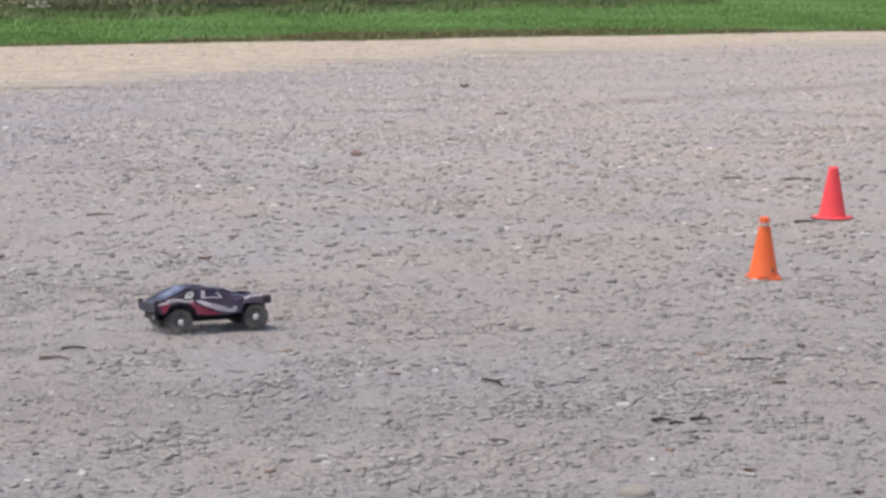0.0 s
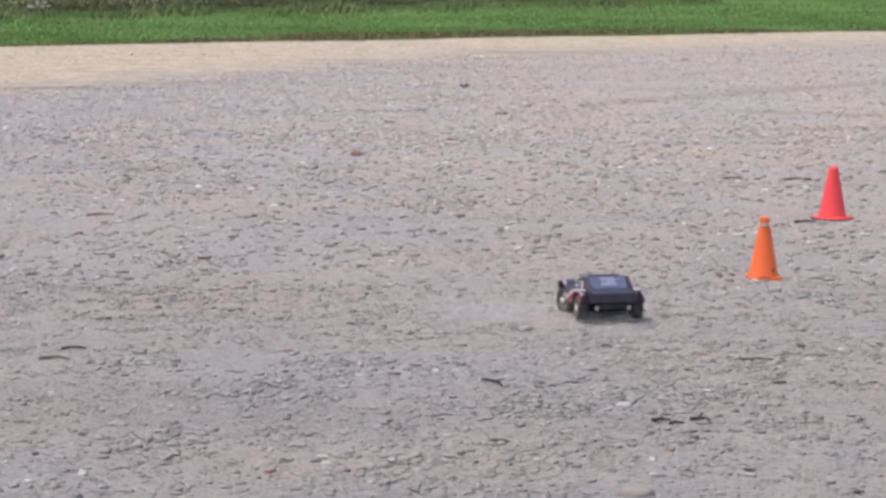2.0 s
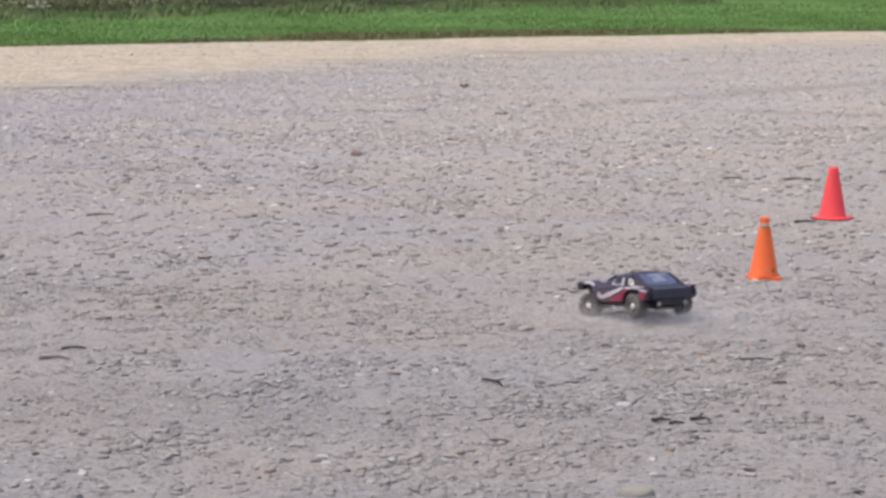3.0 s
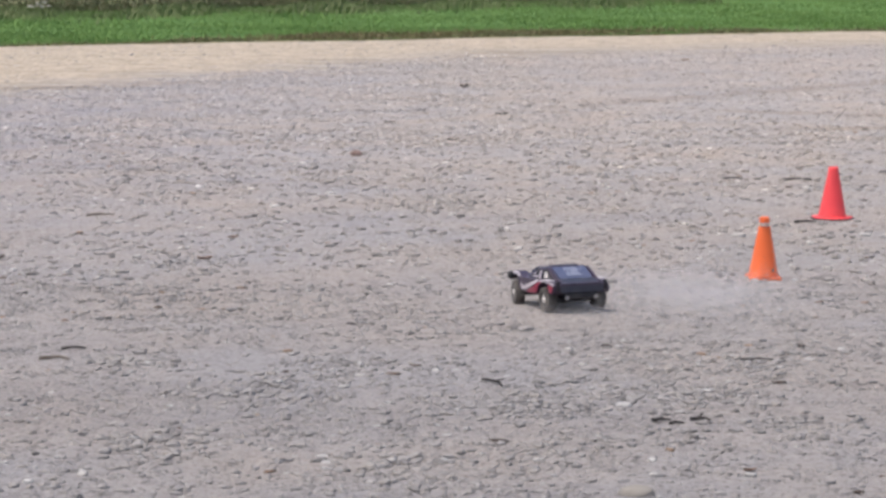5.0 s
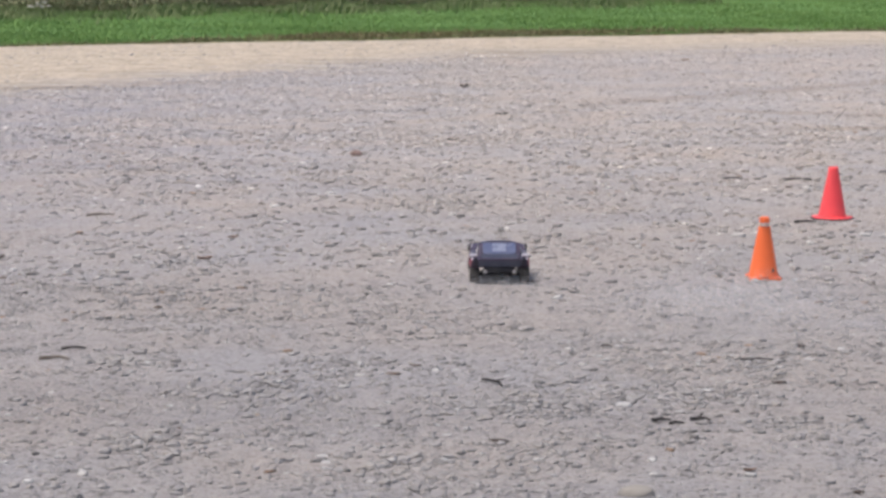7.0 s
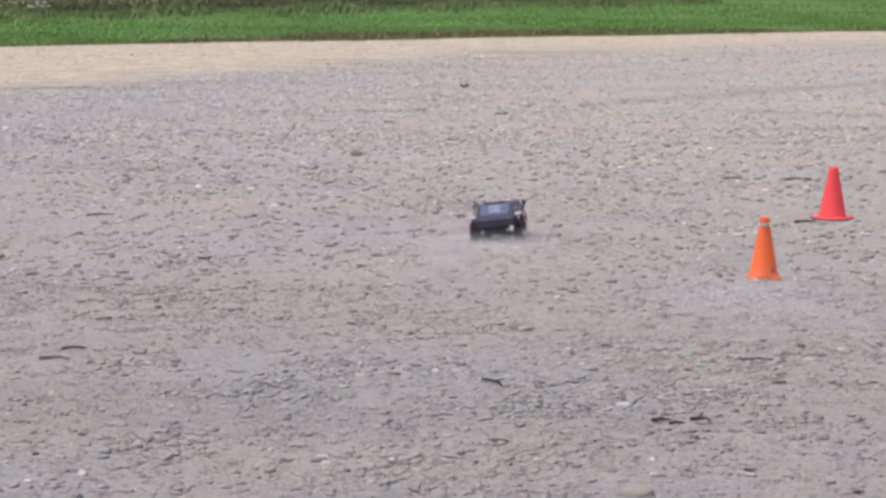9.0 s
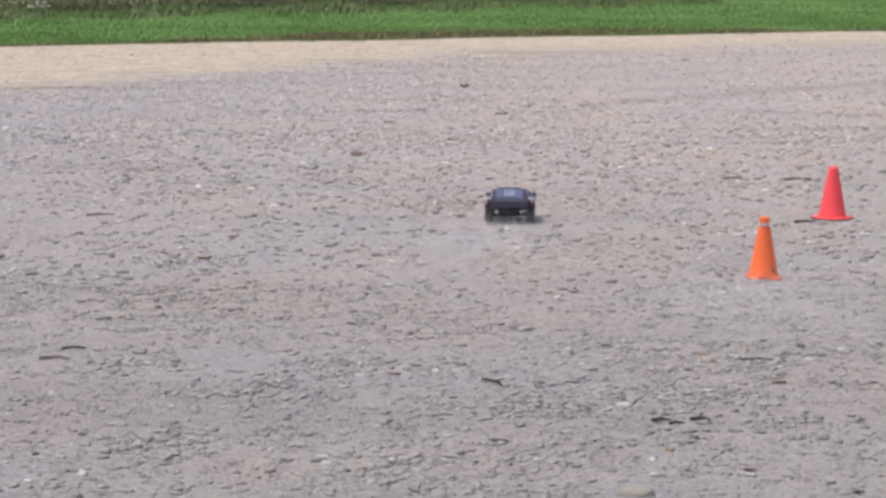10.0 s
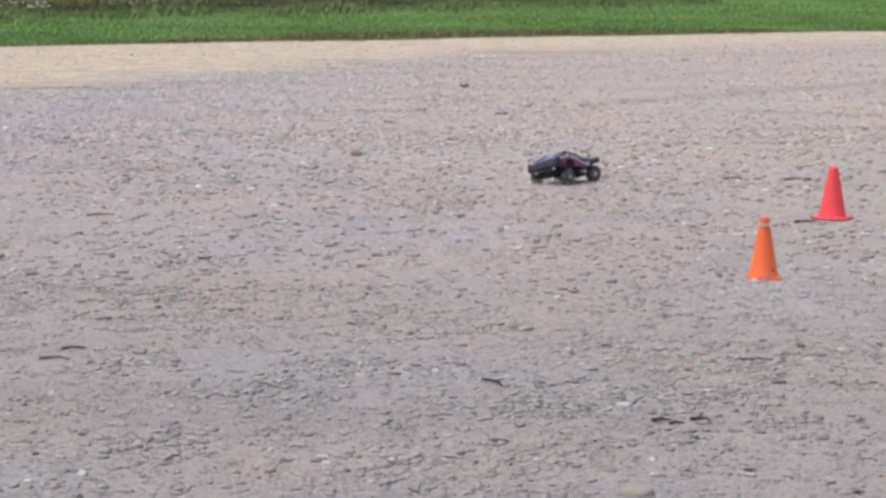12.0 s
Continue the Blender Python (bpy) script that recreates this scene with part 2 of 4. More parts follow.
def lathe(bm, profile, segments=32, axis="z"):
    """Turns a profile of (radius, height) about an axis."""
    rings = []
    for r, h in profile:
        ring = []
        for i in range(segments):
            a = 2 * math.pi * i / segments
            co = (r * math.cos(a), r * math.sin(a), h) if axis == "z" else (r * math.cos(a), h, r * math.sin(a))
            ring.append(bm.verts.new(co))
        rings.append(ring)
    for a, b in zip(rings, rings[1:]):
        for i in range(segments):
            bm.faces.new((a[i], a[(i + 1) % segments], b[(i + 1) % segments], b[i]))
    return rings


def box(bm, lo, hi, bevel=0.0):
    r = bmesh.ops.create_cube(bm, size=1.0)
    vs = r["verts"]
    for v in vs:
        v.co = Vector([l + (h - l) * (c + 0.5) for l, h, c in zip(lo, hi, v.co)])
    if bevel:
        es = list({e for v in vs for e in v.link_edges})
        bmesh.ops.bevel(bm, geom=es, offset=bevel, segments=2, affect="EDGES", profile=0.5)
    return vs


def slab(bm, outline, depth, place):
    """A plate: an outline of 2D points, pushed out by depth; place(u, v, w) gives the corner."""
    a = [bm.verts.new(place(u, v, 0.0)) for u, v in outline]
    b = [bm.verts.new(place(u, v, depth)) for u, v in outline]
    n = len(a)
    fs = [bm.faces.new(a), bm.faces.new(b[::-1])]
    for i in range(n):
        bm.faces.new((a[i], b[i], b[(i + 1) % n], a[(i + 1) % n]))
    bmesh.ops.triangulate(bm, faces=fs)


def rod(bm, points, radii, sides=7):
    """A tapering, bent rod through points."""
    rings = []
    for i, (p, r) in enumerate(zip(points, radii)):
        a = Vector(points[max(i - 1, 0)])
        b = Vector(points[min(i + 1, len(points) - 1)])
        q = (b - a).to_track_quat("Z", "Y")
        rings.append([bm.verts.new(Vector(p) + q @ Vector((r * math.cos(2 * math.pi * k / sides), r * math.sin(2 * math.pi * k / sides), 0))) for k in range(sides)])
    for a, b in zip(rings, rings[1:]):
        for k in range(sides):
            bm.faces.new((a[k], a[(k + 1) % sides], b[(k + 1) % sides], b[k]))
    bm.faces.new(rings[0][::-1])
    bm.faces.new(rings[-1])


# ======================= ground =======================
def rise(x, y):
    """Height of the uneven ground, metres."""
    x, y = np.asarray(x, float), np.asarray(y, float)
    near = np.clip((60 - y) / 10, 0, 1) * np.clip((30 - np.abs(x)) / 10, 0, 1)
    h = 0.0045 * np.sin(1.9 * x + 0.7 * np.sin(1.3 * y)) + 0.004 * np.sin(2.7 * y + 1.1 * x) + 0.0025 * np.sin(6.1 * x - 3.7 * y) + 0.002 * np.sin(9.3 * y + 4.0 * np.sin(2.2 * x))
    return 0.4 * h * near


def build_ground():
    xs = np.unique(np.concatenate([np.linspace(-5, 5, 121), np.linspace(-30, 30, 61), np.linspace(-1500, 1500, 31)]))
    ys = np.unique(np.concatenate([np.linspace(6, 26, 201), np.linspace(-10, 70, 161), np.linspace(-600, 2500, 32)]))
    X, Y = np.meshgrid(xs, ys)
    rng = np.random.default_rng(5)
    Z = rise(X, Y) + rng.normal(0, 0.0015, X.shape) * (np.abs(X) < 6) * (Y < 30) * (Y > 5)
    v = np.stack([X, Y, Z], -1).reshape(-1, 3)
    nx, ny = len(xs), len(ys)
    i = (np.arange(ny - 1)[:, None] * nx + np.arange(nx - 1)[None, :]).ravel()
    f = np.stack([i, i + 1, i + nx + 1, i + nx], -1)
    ob = new("ground", arrays("ground", v, f, M_GROUND))
    for p in ob.data.polygons:
        p.use_smooth = True
    return tagged(ob, "grey gravel lot with a sandy rim and turf beyond", "ground", kind="structure")


GROUND = build_ground()


def ico(level=1):
    bm = bmesh.new()
    bmesh.ops.create_icosphere(bm, subdivisions=level, radius=1.0)
    v = np.array([x.co[:] for x in bm.verts])
    f = np.array([[x.index for x in p.verts] for p in bm.faces])
    bm.free()
    return v, f


def chip():
    """A small stone of eight faces."""
    v = [(0.9, 0.1, 0), (0.1, 0.95, 0.1), (-0.95, -0.1, 0), (-0.1, -0.9, 0.1), (0.15, 0.1, 0.9), (0, 0, -0.8)]
    f = [(0, 1, 4), (1, 2, 4), (2, 3, 4), (3, 0, 4), (1, 0, 5), (2, 1, 5), (3, 2, 5), (0, 3, 5)]
    return np.array(v, float), np.array(f)


def puck(sides=7):
    """A flat broken clod with an undercut rim."""
    v, f = [], []
    for r, z in ((0.78, -0.5), (1.0, 0.25), (0.93, 0.75), (0.62, 1.0)):
        v += [(r * math.cos(2 * math.pi * i / sides), r * math.sin(2 * math.pi * i / sides), z) for i in range(sides)]
    v.append((0, 0, 1.08))
    for k in range(3):
        for i in range(sides):
            a, b = k * sides + i, k * sides + (i + 1) % sides
            f += [(a, b, b + sides), (a, b + sides, a + sides)]
    f += [(3 * sides + i, 3 * sides + (i + 1) % sides, 4 * sides) for i in range(sides)]
    return np.array(v, float), np.array(f)


def patchy(x, y, seed):
    """Soft random patches at three sizes, about -2 to 2."""
    total = np.zeros_like(x)
    for k, size in enumerate((1.3, 0.55, 0.22)):
        g = np.random.default_rng(seed + k).uniform(-1, 1, (128, 128))
        u, v = x / size + 60.3, y / size
        i, j = np.floor(u).astype(int), np.floor(v).astype(int)
        a, b = u - i, v - j
        a, b = a * a * (3 - 2 * a), b * b * (3 - 2 * b)
        i, j = i % 127, j % 127
        total += (g[i, j] * (1 - a) + g[i + 1, j] * a) * (1 - b) + (g[i, j + 1] * (1 - a) + g[i + 1, j + 1] * a) * b
    return 1.5 * total


def scatter(name, label, count, y0, y1, size, power, seed, material, spread=0.166, margin=0.3, flat=0.55, heaps=(), category="gravel", clods=False, thin=0.0, fine=False):
    """Many loose stones in one mesh between two distances."""
    rng = np.random.default_rng(seed)
    v0, f0 = puck() if clods else chip() if fine else ico(1)
    y = np.sqrt(rng.uniform(y0 ** 2, y1 ** 2, count * 2))
    x = rng.uniform(-1, 1, count * 2) * (spread * y + margin)
    clump = np.sin(1.7 * x + 2.1 * np.sin(0.9 * y)) + np.sin(2.3 * y + 1.3 * np.sin(1.1 * x)) + 0.7 * np.sin(5.1 * x + 3.3 * y)
    if clods:
        clump = patchy(x, y, seed)
    deep = y - EDGE_SLOPE * x
    inner = y - np.minimum(1.9 * x, 0.7 * x)
    far = np.clip((y - 18) / 8, 0, 1)
    keep = (deep < EDGE_Y + 0.05) & (rng.uniform(0, 1, len(x)) > np.clip((inner - 37.0) / 2.5, 0, 0.95)) & (rng.uniform(-1.5, 1.5, len(x)) < clump * (0.72 - 0.32 * far) + 0.65 - thin + 0.25 * far)
    keep &= rng.uniform(0, 1, len(x)) > np.clip((y - 23) / 5, 0, 1) * np.clip((x - 0.5) / 2.0, 0, 0.45)
    x, y = x[keep][:count], y[keep][:count]
    if heaps:
        pick = rng.integers(0, len(heaps), count)
        hx, hy, hr = np.array(heaps).T
        x = hx[pick] + rng.normal(0, 1, count) * hr[pick]
        y = hy[pick] + rng.normal(0, 1, count) * hr[pick] * 1.3
    n = len(x)
    r = size[0] + (size[1] - size[0]) * rng.power(1.0, n) ** power
    ang = rng.uniform(0, 2 * np.pi, n)
    V = np.repeat(v0[None], n, 0) * (1 + rng.normal(0, 0.22, (n, len(v0), 1)))
    V = V * np.stack([r * rng.uniform(0.9, 1.5, n), r * rng.uniform(0.7, 1.1, n), r * rng.uniform(0.22, 0.55, n) * flat / 0.55], -1)[:, None, :]
    ca, sa = np.cos(ang)[:, None], np.sin(ang)[:, None]
    W = np.empty_like(V)
    W[..., 0] = V[..., 0] * ca - V[..., 1] * sa + x[:, None]
    W[..., 1] = V[..., 0] * sa + V[..., 1] * ca + y[:, None]
    W[..., 2] = V[..., 2] + (rise(x, y) + r * rng.uniform(-0.10, 0.10, n))[:, None]
    F = (f0[None] + (np.arange(n) * len(v0))[:, None, None]).reshape(-1, 3)
    ob = new(name, arrays(name, W.reshape(-1, 3), F, material))
    return tagged(ob, label, category, kind="stuff")


# ======================= traffic cones =======================
def cone(name, x, y, turn, material, label, flange, foot, top, height, square):
    root = empty(name, label, "cone", "traffic cones on the gravel")
    root.matrix_basis = pose(x, y, float(rise(x, y)) + 0.002, 1.0, 0.5, turn)
    bm = bmesh.new()
    t = 0.006
    if square:
        h = flange / 2
        box(bm, (-h, -h, 0), (h, h, 0.014), 0.005)
        for sx in (-1, 1):
            for sy in (-1, 1):
                box(bm, (sx * h * 0.82 - 0.012, sy * h * 0.82 - 0.012, -0.004), (sx * h * 0.82 + 0.012, sy * h * 0.82 + 0.012, 0.002), 0.001)
    else:
        h = flange / 2
        lathe(bm, [(foot / 2 - t, 0.003), (h - 0.004, 0.0), (h, 0.004), (h, 0.010), (h - 0.004, 0.013), (foot / 2 - t, 0.015), (foot / 2 - t, 0.003)], 40)
    part("base", bm, material, root)
    bm = bmesh.new()
    f, q = foot / 2, top / 2
    lathe(bm, [(f - t, 0.012), (f + 0.005, 0.012), (f + 0.001, 0.020), (f - 0.004, 0.035), ((f + q) / 2 - 0.001, height * 0.52), (q + 0.0008, height * 0.93), (q, height - 0.004), (q - 0.003, height),
               (q - t, height - 0.002), (q - t, height * 0.9), (f - t - 0.004, 0.03), (f - t, 0.012)], 40)
    part("shell", bm, material, root, smooth=True)
    return root, f, q


def cones():
    root, f, q = cone("traffic_cone", 1.521, 13.19, 4, M_ORANGE, "small orange plastic cone with a white mark near its tip", 0.150, 0.142, 0.043, 0.294, True)

    def radius(z):
        return f + (q - f) * (z - 0.012) / 0.285

    bm = bmesh.new()
    n = 10
    rows = []
    for z in (0.252, 0.268):
        rows.append([bm.verts.new(((radius(z) + 0.0025) * math.cos(a), (radius(z) + 0.0025) * math.sin(a), z)) for a in [radians(-150 + 105 * i / n) for i in range(n + 1)]])
    for i in range(n):
        bm.faces.new((rows[0][i], rows[0][i + 1], rows[1][i + 1], rows[1][i]))
    bmesh.ops.solidify(bm, geom=bm.faces[:], thickness=0.0015)
    part("sticker", bm, M_WHITE, root, "worn white sticker")
    bm = bmesh.new()
    z, a = 0.045, radians(-58)
    bmesh.ops.create_icosphere(bm, subdivisions=2, radius=0.011, matrix=Matrix.Translation(((radius(z)) * math.cos(a), (radius(z)) * math.sin(a), z)) @ Matrix.Diagonal((0.5, 0.6, 1, 1)))
    part("smudge", bm, M_DARKLEAF, root, "dark smear of mud")
    bm = bmesh.new()
    lathe(bm, [(q - 0.004, 0.292), (q + 0.002, 0.290), (q + 0.003, 0.272), (q + 0.0015, 0.270), (q - 0.004, 0.276)], 30)
    part("rim", bm, M_ORANGE, root, "moulded rim")
    root, f, q = cone("traffic_cone", 2.247, 16.07, 0, M_RED, "small coral-red plastic cone on a round dark-rimmed base", 0.236, 0.160, 0.058, 0.300, False)
    bm = bmesh.new()
    lathe(bm, [(0.112, -0.002), (0.125, -0.002), (0.125, 0.006), (0.1185, 0.008), (0.112, 0.004), (0.112, -0.002)], 40)
    part("rubber_ring", bm, M_BLACK, root, "dark rubber ring under the base")


cones()


# ======================= radio-controlled truck =======================
AXLE, TRACK, WHEEL_R = 0.1630, 0.117, 0.0525


def wheel_mesh_parts(side):
    """Meshes of tyre, rim and nut for a wheel whose outer face points to side (+1 left, -1 right)."""
    w = 0.023
    bm = bmesh.new()
    lathe(bm, [(0.030, -w * 0.9), (0.036, -w), (0.045, -w), (0.0495, -w * 0.8), (0.0505, 0), (0.0495, w * 0.8), (0.045, w), (0.036, w), (0.030, w * 0.9), (0.028, 0), (0.030, -w * 0.9)], 30, "y")
    for i in range(20):
        for j, off in ((-0.62, 0.0), (0.0, 0.5), (0.62, 0.0)):
            a = 2 * math.pi * (i + off) / 20
            m = Matrix.Rotation(-a, 4, "Y") @ Matrix.Translation((0.0506, j * w, 0))
            vs = box(bm, (-0.002, -0.006, -0.005), (0.0022, 0.006, 0.005))
            bmesh.ops.transform(bm, matrix=m, verts=vs)
    tyre = mesh_of("tyre", bm, M_RUBBER)
    bm = bmesh.new()
    s = side
    lathe(bm, [(0.0305, -s * w * 0.8), (0.0305, s * w * 0.85), (0.0275, s * w * 0.95), (0.026, s * w * 0.7), (0.014, s * w * 0.35), (0.010, s * w * 0.55), (0.0, s * w * 0.6)], 30, "y")
    for i in range(6):
        vs = box(bm, (0.008, s * w * 0.4, -0.004), (0.028, s * w * 0.8, 0.004))
        bmesh.ops.transform(bm, matrix=Matrix.Rotation(2 * math.pi * i / 6, 4, "Y"), verts=vs)
    rim = mesh_of("rim", bm, M_RIM)
    bm = bmesh.new()
    lathe(bm, [(0.0, s * w * 0.5), (0.0135, s * w * 0.55), (0.0135, s * w * 0.85), (0.008, s * w * 1.05), (0.0, s * w * 1.08)], 8, "y")
    nut = mesh_of("hub_cap", bm, M_WHITE)
    bm = bmesh.new()
    lathe(bm, [(0.0, -s * w * 1.5), (0.006, -s * w * 1.5), (0.006, s * w * 0.3), (0.0, s * w * 0.3)], 10, "y")
    hub = mesh_of("wheel", bm, M_STEEL)
    return hub, tyre, rim, nut


def arc(cx, cz, r, a0, a1, n=12):
    return [(cx + r * math.cos(radians(a0 + (a1 - a0) * i / n)), cz + r * math.sin(radians(a0 + (a1 - a0) * i / n))) for i in range(n + 1)]


def side_outline():
    """Side of the shell with its two wheel arches, as (forward, up)."""
    out = [(-0.250, 0.079), (-0.274, 0.092), (-0.282, 0.120), (-0.23, 0.128), (-0.17, 0.133), (-0.10, 0.132), (0.0, 0.126), (0.08, 0.123),
           (0.12, 0.134), (0.150, 0.143), (0.180, 0.1445), (0.204, 0.139), (0.224, 0.126), (0.234, 0.114), (0.229, 0.101)]
    out += arc(AXLE, 0.064, 0.067, 38, 170)
    out += [(0.098, 0.074), (0.05, 0.066), (-0.05, 0.066), (-0.098, 0.072)]
    out += arc(-AXLE, 0.064, 0.067, 10, 158)
    return out


def inset(u, v):
    """How far the flank lies inside its widest line: it leans in at the top and narrows towards tail and nose."""
    return max(0.0, v - 0.108) * 0.55 + max(0.0, -0.205 - u) * 0.10 + max(0.0, u - 0.215) * 0.3


# forward; half width and height of the sill, of the shoulder and of the roof's edge
STATIONS = ((-0.278, .086, .088, .098, .112, .092, .117), (-0.215, .088, .078, .102, .120, .096, .131), (-0.192, .088, .076, .104, .124, .096, .138), (-0.135, .088, .074, .106, .127, .094, .167),
            (-0.115, .088, .074, .108, .127, .091, .1765), (-0.095, .088, .074, .108, .127, .090, .1805), (-0.04, .088, .074, .110, .126, .087, .1795), (0.005, .088, .074, .110, .125, .084, .1725), (0.030, .088, .074, .110, .125, .083, .1635),
            (0.088, .088, .074, .110, .124, .093, .139), (0.15, .088, .07, .105, .123, .090, .132), (0.200, .088, .080, .10, .119, .085, .124), (0.226, .08, .088, .088, .102, .075, .110))


def shell_side(u, v):
    """Half width of the cabin at a place along the shell and a height."""
    s, zs, q, zq = (float(np.interp(u, [r[0] for r in STATIONS], [r[k] for r in STATIONS])) for k in (3, 4, 5, 6))
    f = min(1.0, max(0.0, (v - zs) / max(zq - 0.006 - zs, 0.004)))
    return (s - 0.002) * (1 - f) + (q + 0.004) * f


def truck_body(truck):
    bm = bmesh.new()
    # centre of the shell, lofted from tail to nose
    rings = []
    for x, b, zb, s, zs, q, zq in STATIONS:
        mid = (q * 0.7, zq + 0.003)
        half = [(b, zb), (s, zs - 0.012), (s - 0.002, zs), (q + 0.004, zq - 0.006), (q - 0.004, zq), mid]
        rings.append([bm.verts.new((x, y, z)) for y, z in half] + [bm.verts.new((x, -y, z)) for y, z in half[::-1]])
    n = len(rings[0])
    for a, b in zip(rings, rings[1:]):
        for i in range(n):
            bm.faces.new((a[i], a[(i + 1) % n], b[(i + 1) % n], b[i]))
    bm.faces.new(rings[0])
    bm.faces.new(rings[-1][::-1])
    # flanks with arches; their upper edge leans in
    for s in (-1, 1):
        def place(u, v, w, s=s):
            return (u, s * (0.140 - inset(u, v) if w else 0.080), v)
        slab(bm, side_outline(), 0.045, place)
    body = part("body", bm, M_BODY, truck, "dark plum lexan body shell")
    body.data.polygons.foreach_set("use_smooth", [False] * len(body.data.polygons))

    def plate(name, outline, material, place, label="", depth=0.002):
        b2 = bmesh.new()
        slab(b2, outline, depth, place)
        return part(name, b2, material, body, label)

    for s in (-1, 1):
        def flank(u, v, w, s=s):
            return (u, s * (0.1395 - inset(u, v) + w), v)

        def cab(u, v, w, s=s):
            # cabin side, from the shoulder up to the roof edge
            return (u, s * (shell_side(u, v) + 0.0008 + w), v)

        plate("stripe", [(-0.098, 0.1285), (-0.070, 0.1285), (-0.030, 0.112), (0.010, 0.099), (0.056, 0.0885), (0.066, 0.100), (0.076, 0.101), (0.080, 0.086), (0.070, 0.0765), (0.045, 0.0745), (-0.005, 0.086), (-0.058, 0.106)], M_STRIPE, flank, "silver-white zigzag stripe")
        plate("red_panel", [(-0.244, 0.083), (-0.258, 0.092), (-0.263, 0.114), (-0.205, 0.1195), (-0.214, 0.110), (-0.228, 0.096)], M_CRIMSON, flank, "crimson panel")
        plate("red_panel", [(-0.126, 0.1215), (-0.104, 0.1235), (-0.058, 0.0985), (0.012, 0.072), (-0.012, 0.0675), (-0.088, 0.0735), (-0.099, 0.090), (-0.110, 0.107)], M_CRIMSON, flank, "crimson panel")
        plate("pinstripe", [(-0.276, 0.1195), (-0.23, 0.1265), (-0.17, 0.1315), (-0.104, 0.1305), (-0.106, 0.1235), (-0.17, 0.1245), (-0.23, 0.1205), (-0.270, 0.1165)], M_STRIPE, flank, "silver line along the bed", 0.0026)
        plate("fender_patch", [(0.112, 0.1285), (0.132, 0.1375), (0.152, 0.1415), (0.180, 0.1425), (0.202, 0.1365), (0.196, 0.1315), (0.168, 0.1335), (0.140, 0.1305), (0.124, 0.1225)], M_STRIPE, flank, "silver patch over the wheel arch")
        plate("side_window", [(-0.068, 0.131), (0.060, 0.131), (0.012, 0.161), (-0.062, 0.170)], M_SIDE_GLASS, cab, "smoked side window")
        plate("quarter_window", [(-0.186, 0.134), (-0.082, 0.131), (-0.076, 0.170), (-0.108, 0.170)], M_BLACK, cab, "black quarter window")
        plate("badge", [(-0.134, 0.138), (-0.106, 0.137), (-0.097, 0.143), (-0.093, 0.160), (-0.099, 0.165), (-0.114, 0.164), (-0.128, 0.151)], M_WHITE, cab, "white badge with a grey bar", 0.0032)
        plate("badge_bar", [(-0.120, 0.148), (-0.107, 0.148), (-0.104, 0.158), (-0.116, 0.158)], M_DECAL, cab, "", 0.0046)
        for bar in ([(-0.064, 0.134), (-0.047, 0.134), (-0.045, 0.166), (-0.060, 0.168)], [(-0.045, 0.134), (0.030, 0.134), (0.025, 0.139), (-0.045, 0.139)], [(0.026, 0.140), (0.017, 0.140), (0.003, 0.156), (0.011, 0.156)]):
            plate("window_bar", bar, M_STRIPE, cab, "pale grey bar edging the window", 0.0030)
        plate("pillar", [(-0.082, 0.129), (-0.068, 0.129), (-0.062, 0.1715), (-0.077, 0.1725)], M_BODY, cab, "", 0.0040)
        # sail panel standing proud beside the rear window
        b2 = bmesh.new()
        slab(b2, [(-0.252, 0.122), (-0.205, 0.131), (-0.108, 0.172), (-0.098, 0.181), (-0.114, 0.1825), (-0.150, 0.1695), (-0.212, 0.1425), (-0.256, 0.131)], 0.012, lambda u, v, w, s=s: (u, s * (0.0845 + w), v))
        part("sail_panel", b2, M_BODY, body, "dark fin beside the rear window")
        b2 = bmesh.new()
        slab(b2, [(-0.288, 0.096), (-0.262, 0.090), (-0.256, 0.122), (-0.266, 0.132), (-0.289, 0.136)], 0.010, lambda u, v, w, s=s: (u, s * (0.107 + w), v))
        part("tail_fin", b2, M_BLACK, body, "black upright end of the tail")
        # flare over the rear wheel and the raised tip of the front wing
        b2 = bmesh.new()
        box(b2, (-0.215, min(s * 0.104, s * 0.138), 0.129), (-0.150, max(s * 0.104, s * 0.138), 0.1365), 0.0025)
        part("rear_wing_top", b2, M_STRIPE, body, "silver-white top of the rear wing")
        b2 = bmesh.new()
        box(b2, (0.192, min(s * 0.112, s * 0.143), 0.103), (0.242, max(s * 0.112, s * 0.143), 0.138), 0.011)
        part("front_wing_tip", b2, M_BLACK, body, "black tip of the front wing")
        b2 = bmesh.new()
        lathe(b2, [(0.0, 0.0), (0.0095, 0.0), (0.0095, 0.004), (0.0, 0.007)], 14, "y")
        bmesh.ops.transform(b2, matrix=Matrix.Translation((-0.278, s * 0.068, 0.064)) @ Matrix.Rotation(radians(90), 4, "Z"), verts=b2.verts[:])
        part("tail_light", b2, M_LAMP, body, "pale round tail light")

    def rear(u, v, w):
        # u across, v from tail to roof
        x = -0.204 + 0.092 * v
        return (x - w * 0.5, u, 0.1375 + 0.0450 * v + w * 0.85)

    plate("rear_window", [(-0.066, 0.03), (0.066, 0.03), (0.078, 0.16), (0.076, 0.97), (-0.076, 0.97), (-0.078, 0.16)], M_GLASS, rear, "glossy blue-black fastback window", 0.0030)
    plate("rear_print", [(-0.034, 0.22), (0.034, 0.22), (0.030, 0.48), (0.024, 0.55), (0.032, 0.66), (0.032, 0.88), (-0.032, 0.88), (-0.032, 0.66), (-0.024, 0.55), (-0.030, 0.48)], M_DECAL, rear, "pale grey-blue print", 0.0046)

    def front(u, v, w):
        x = 0.091 - 0.062 * v
        return (x + w, u, 0.1435 + 0.0280 * v + w)

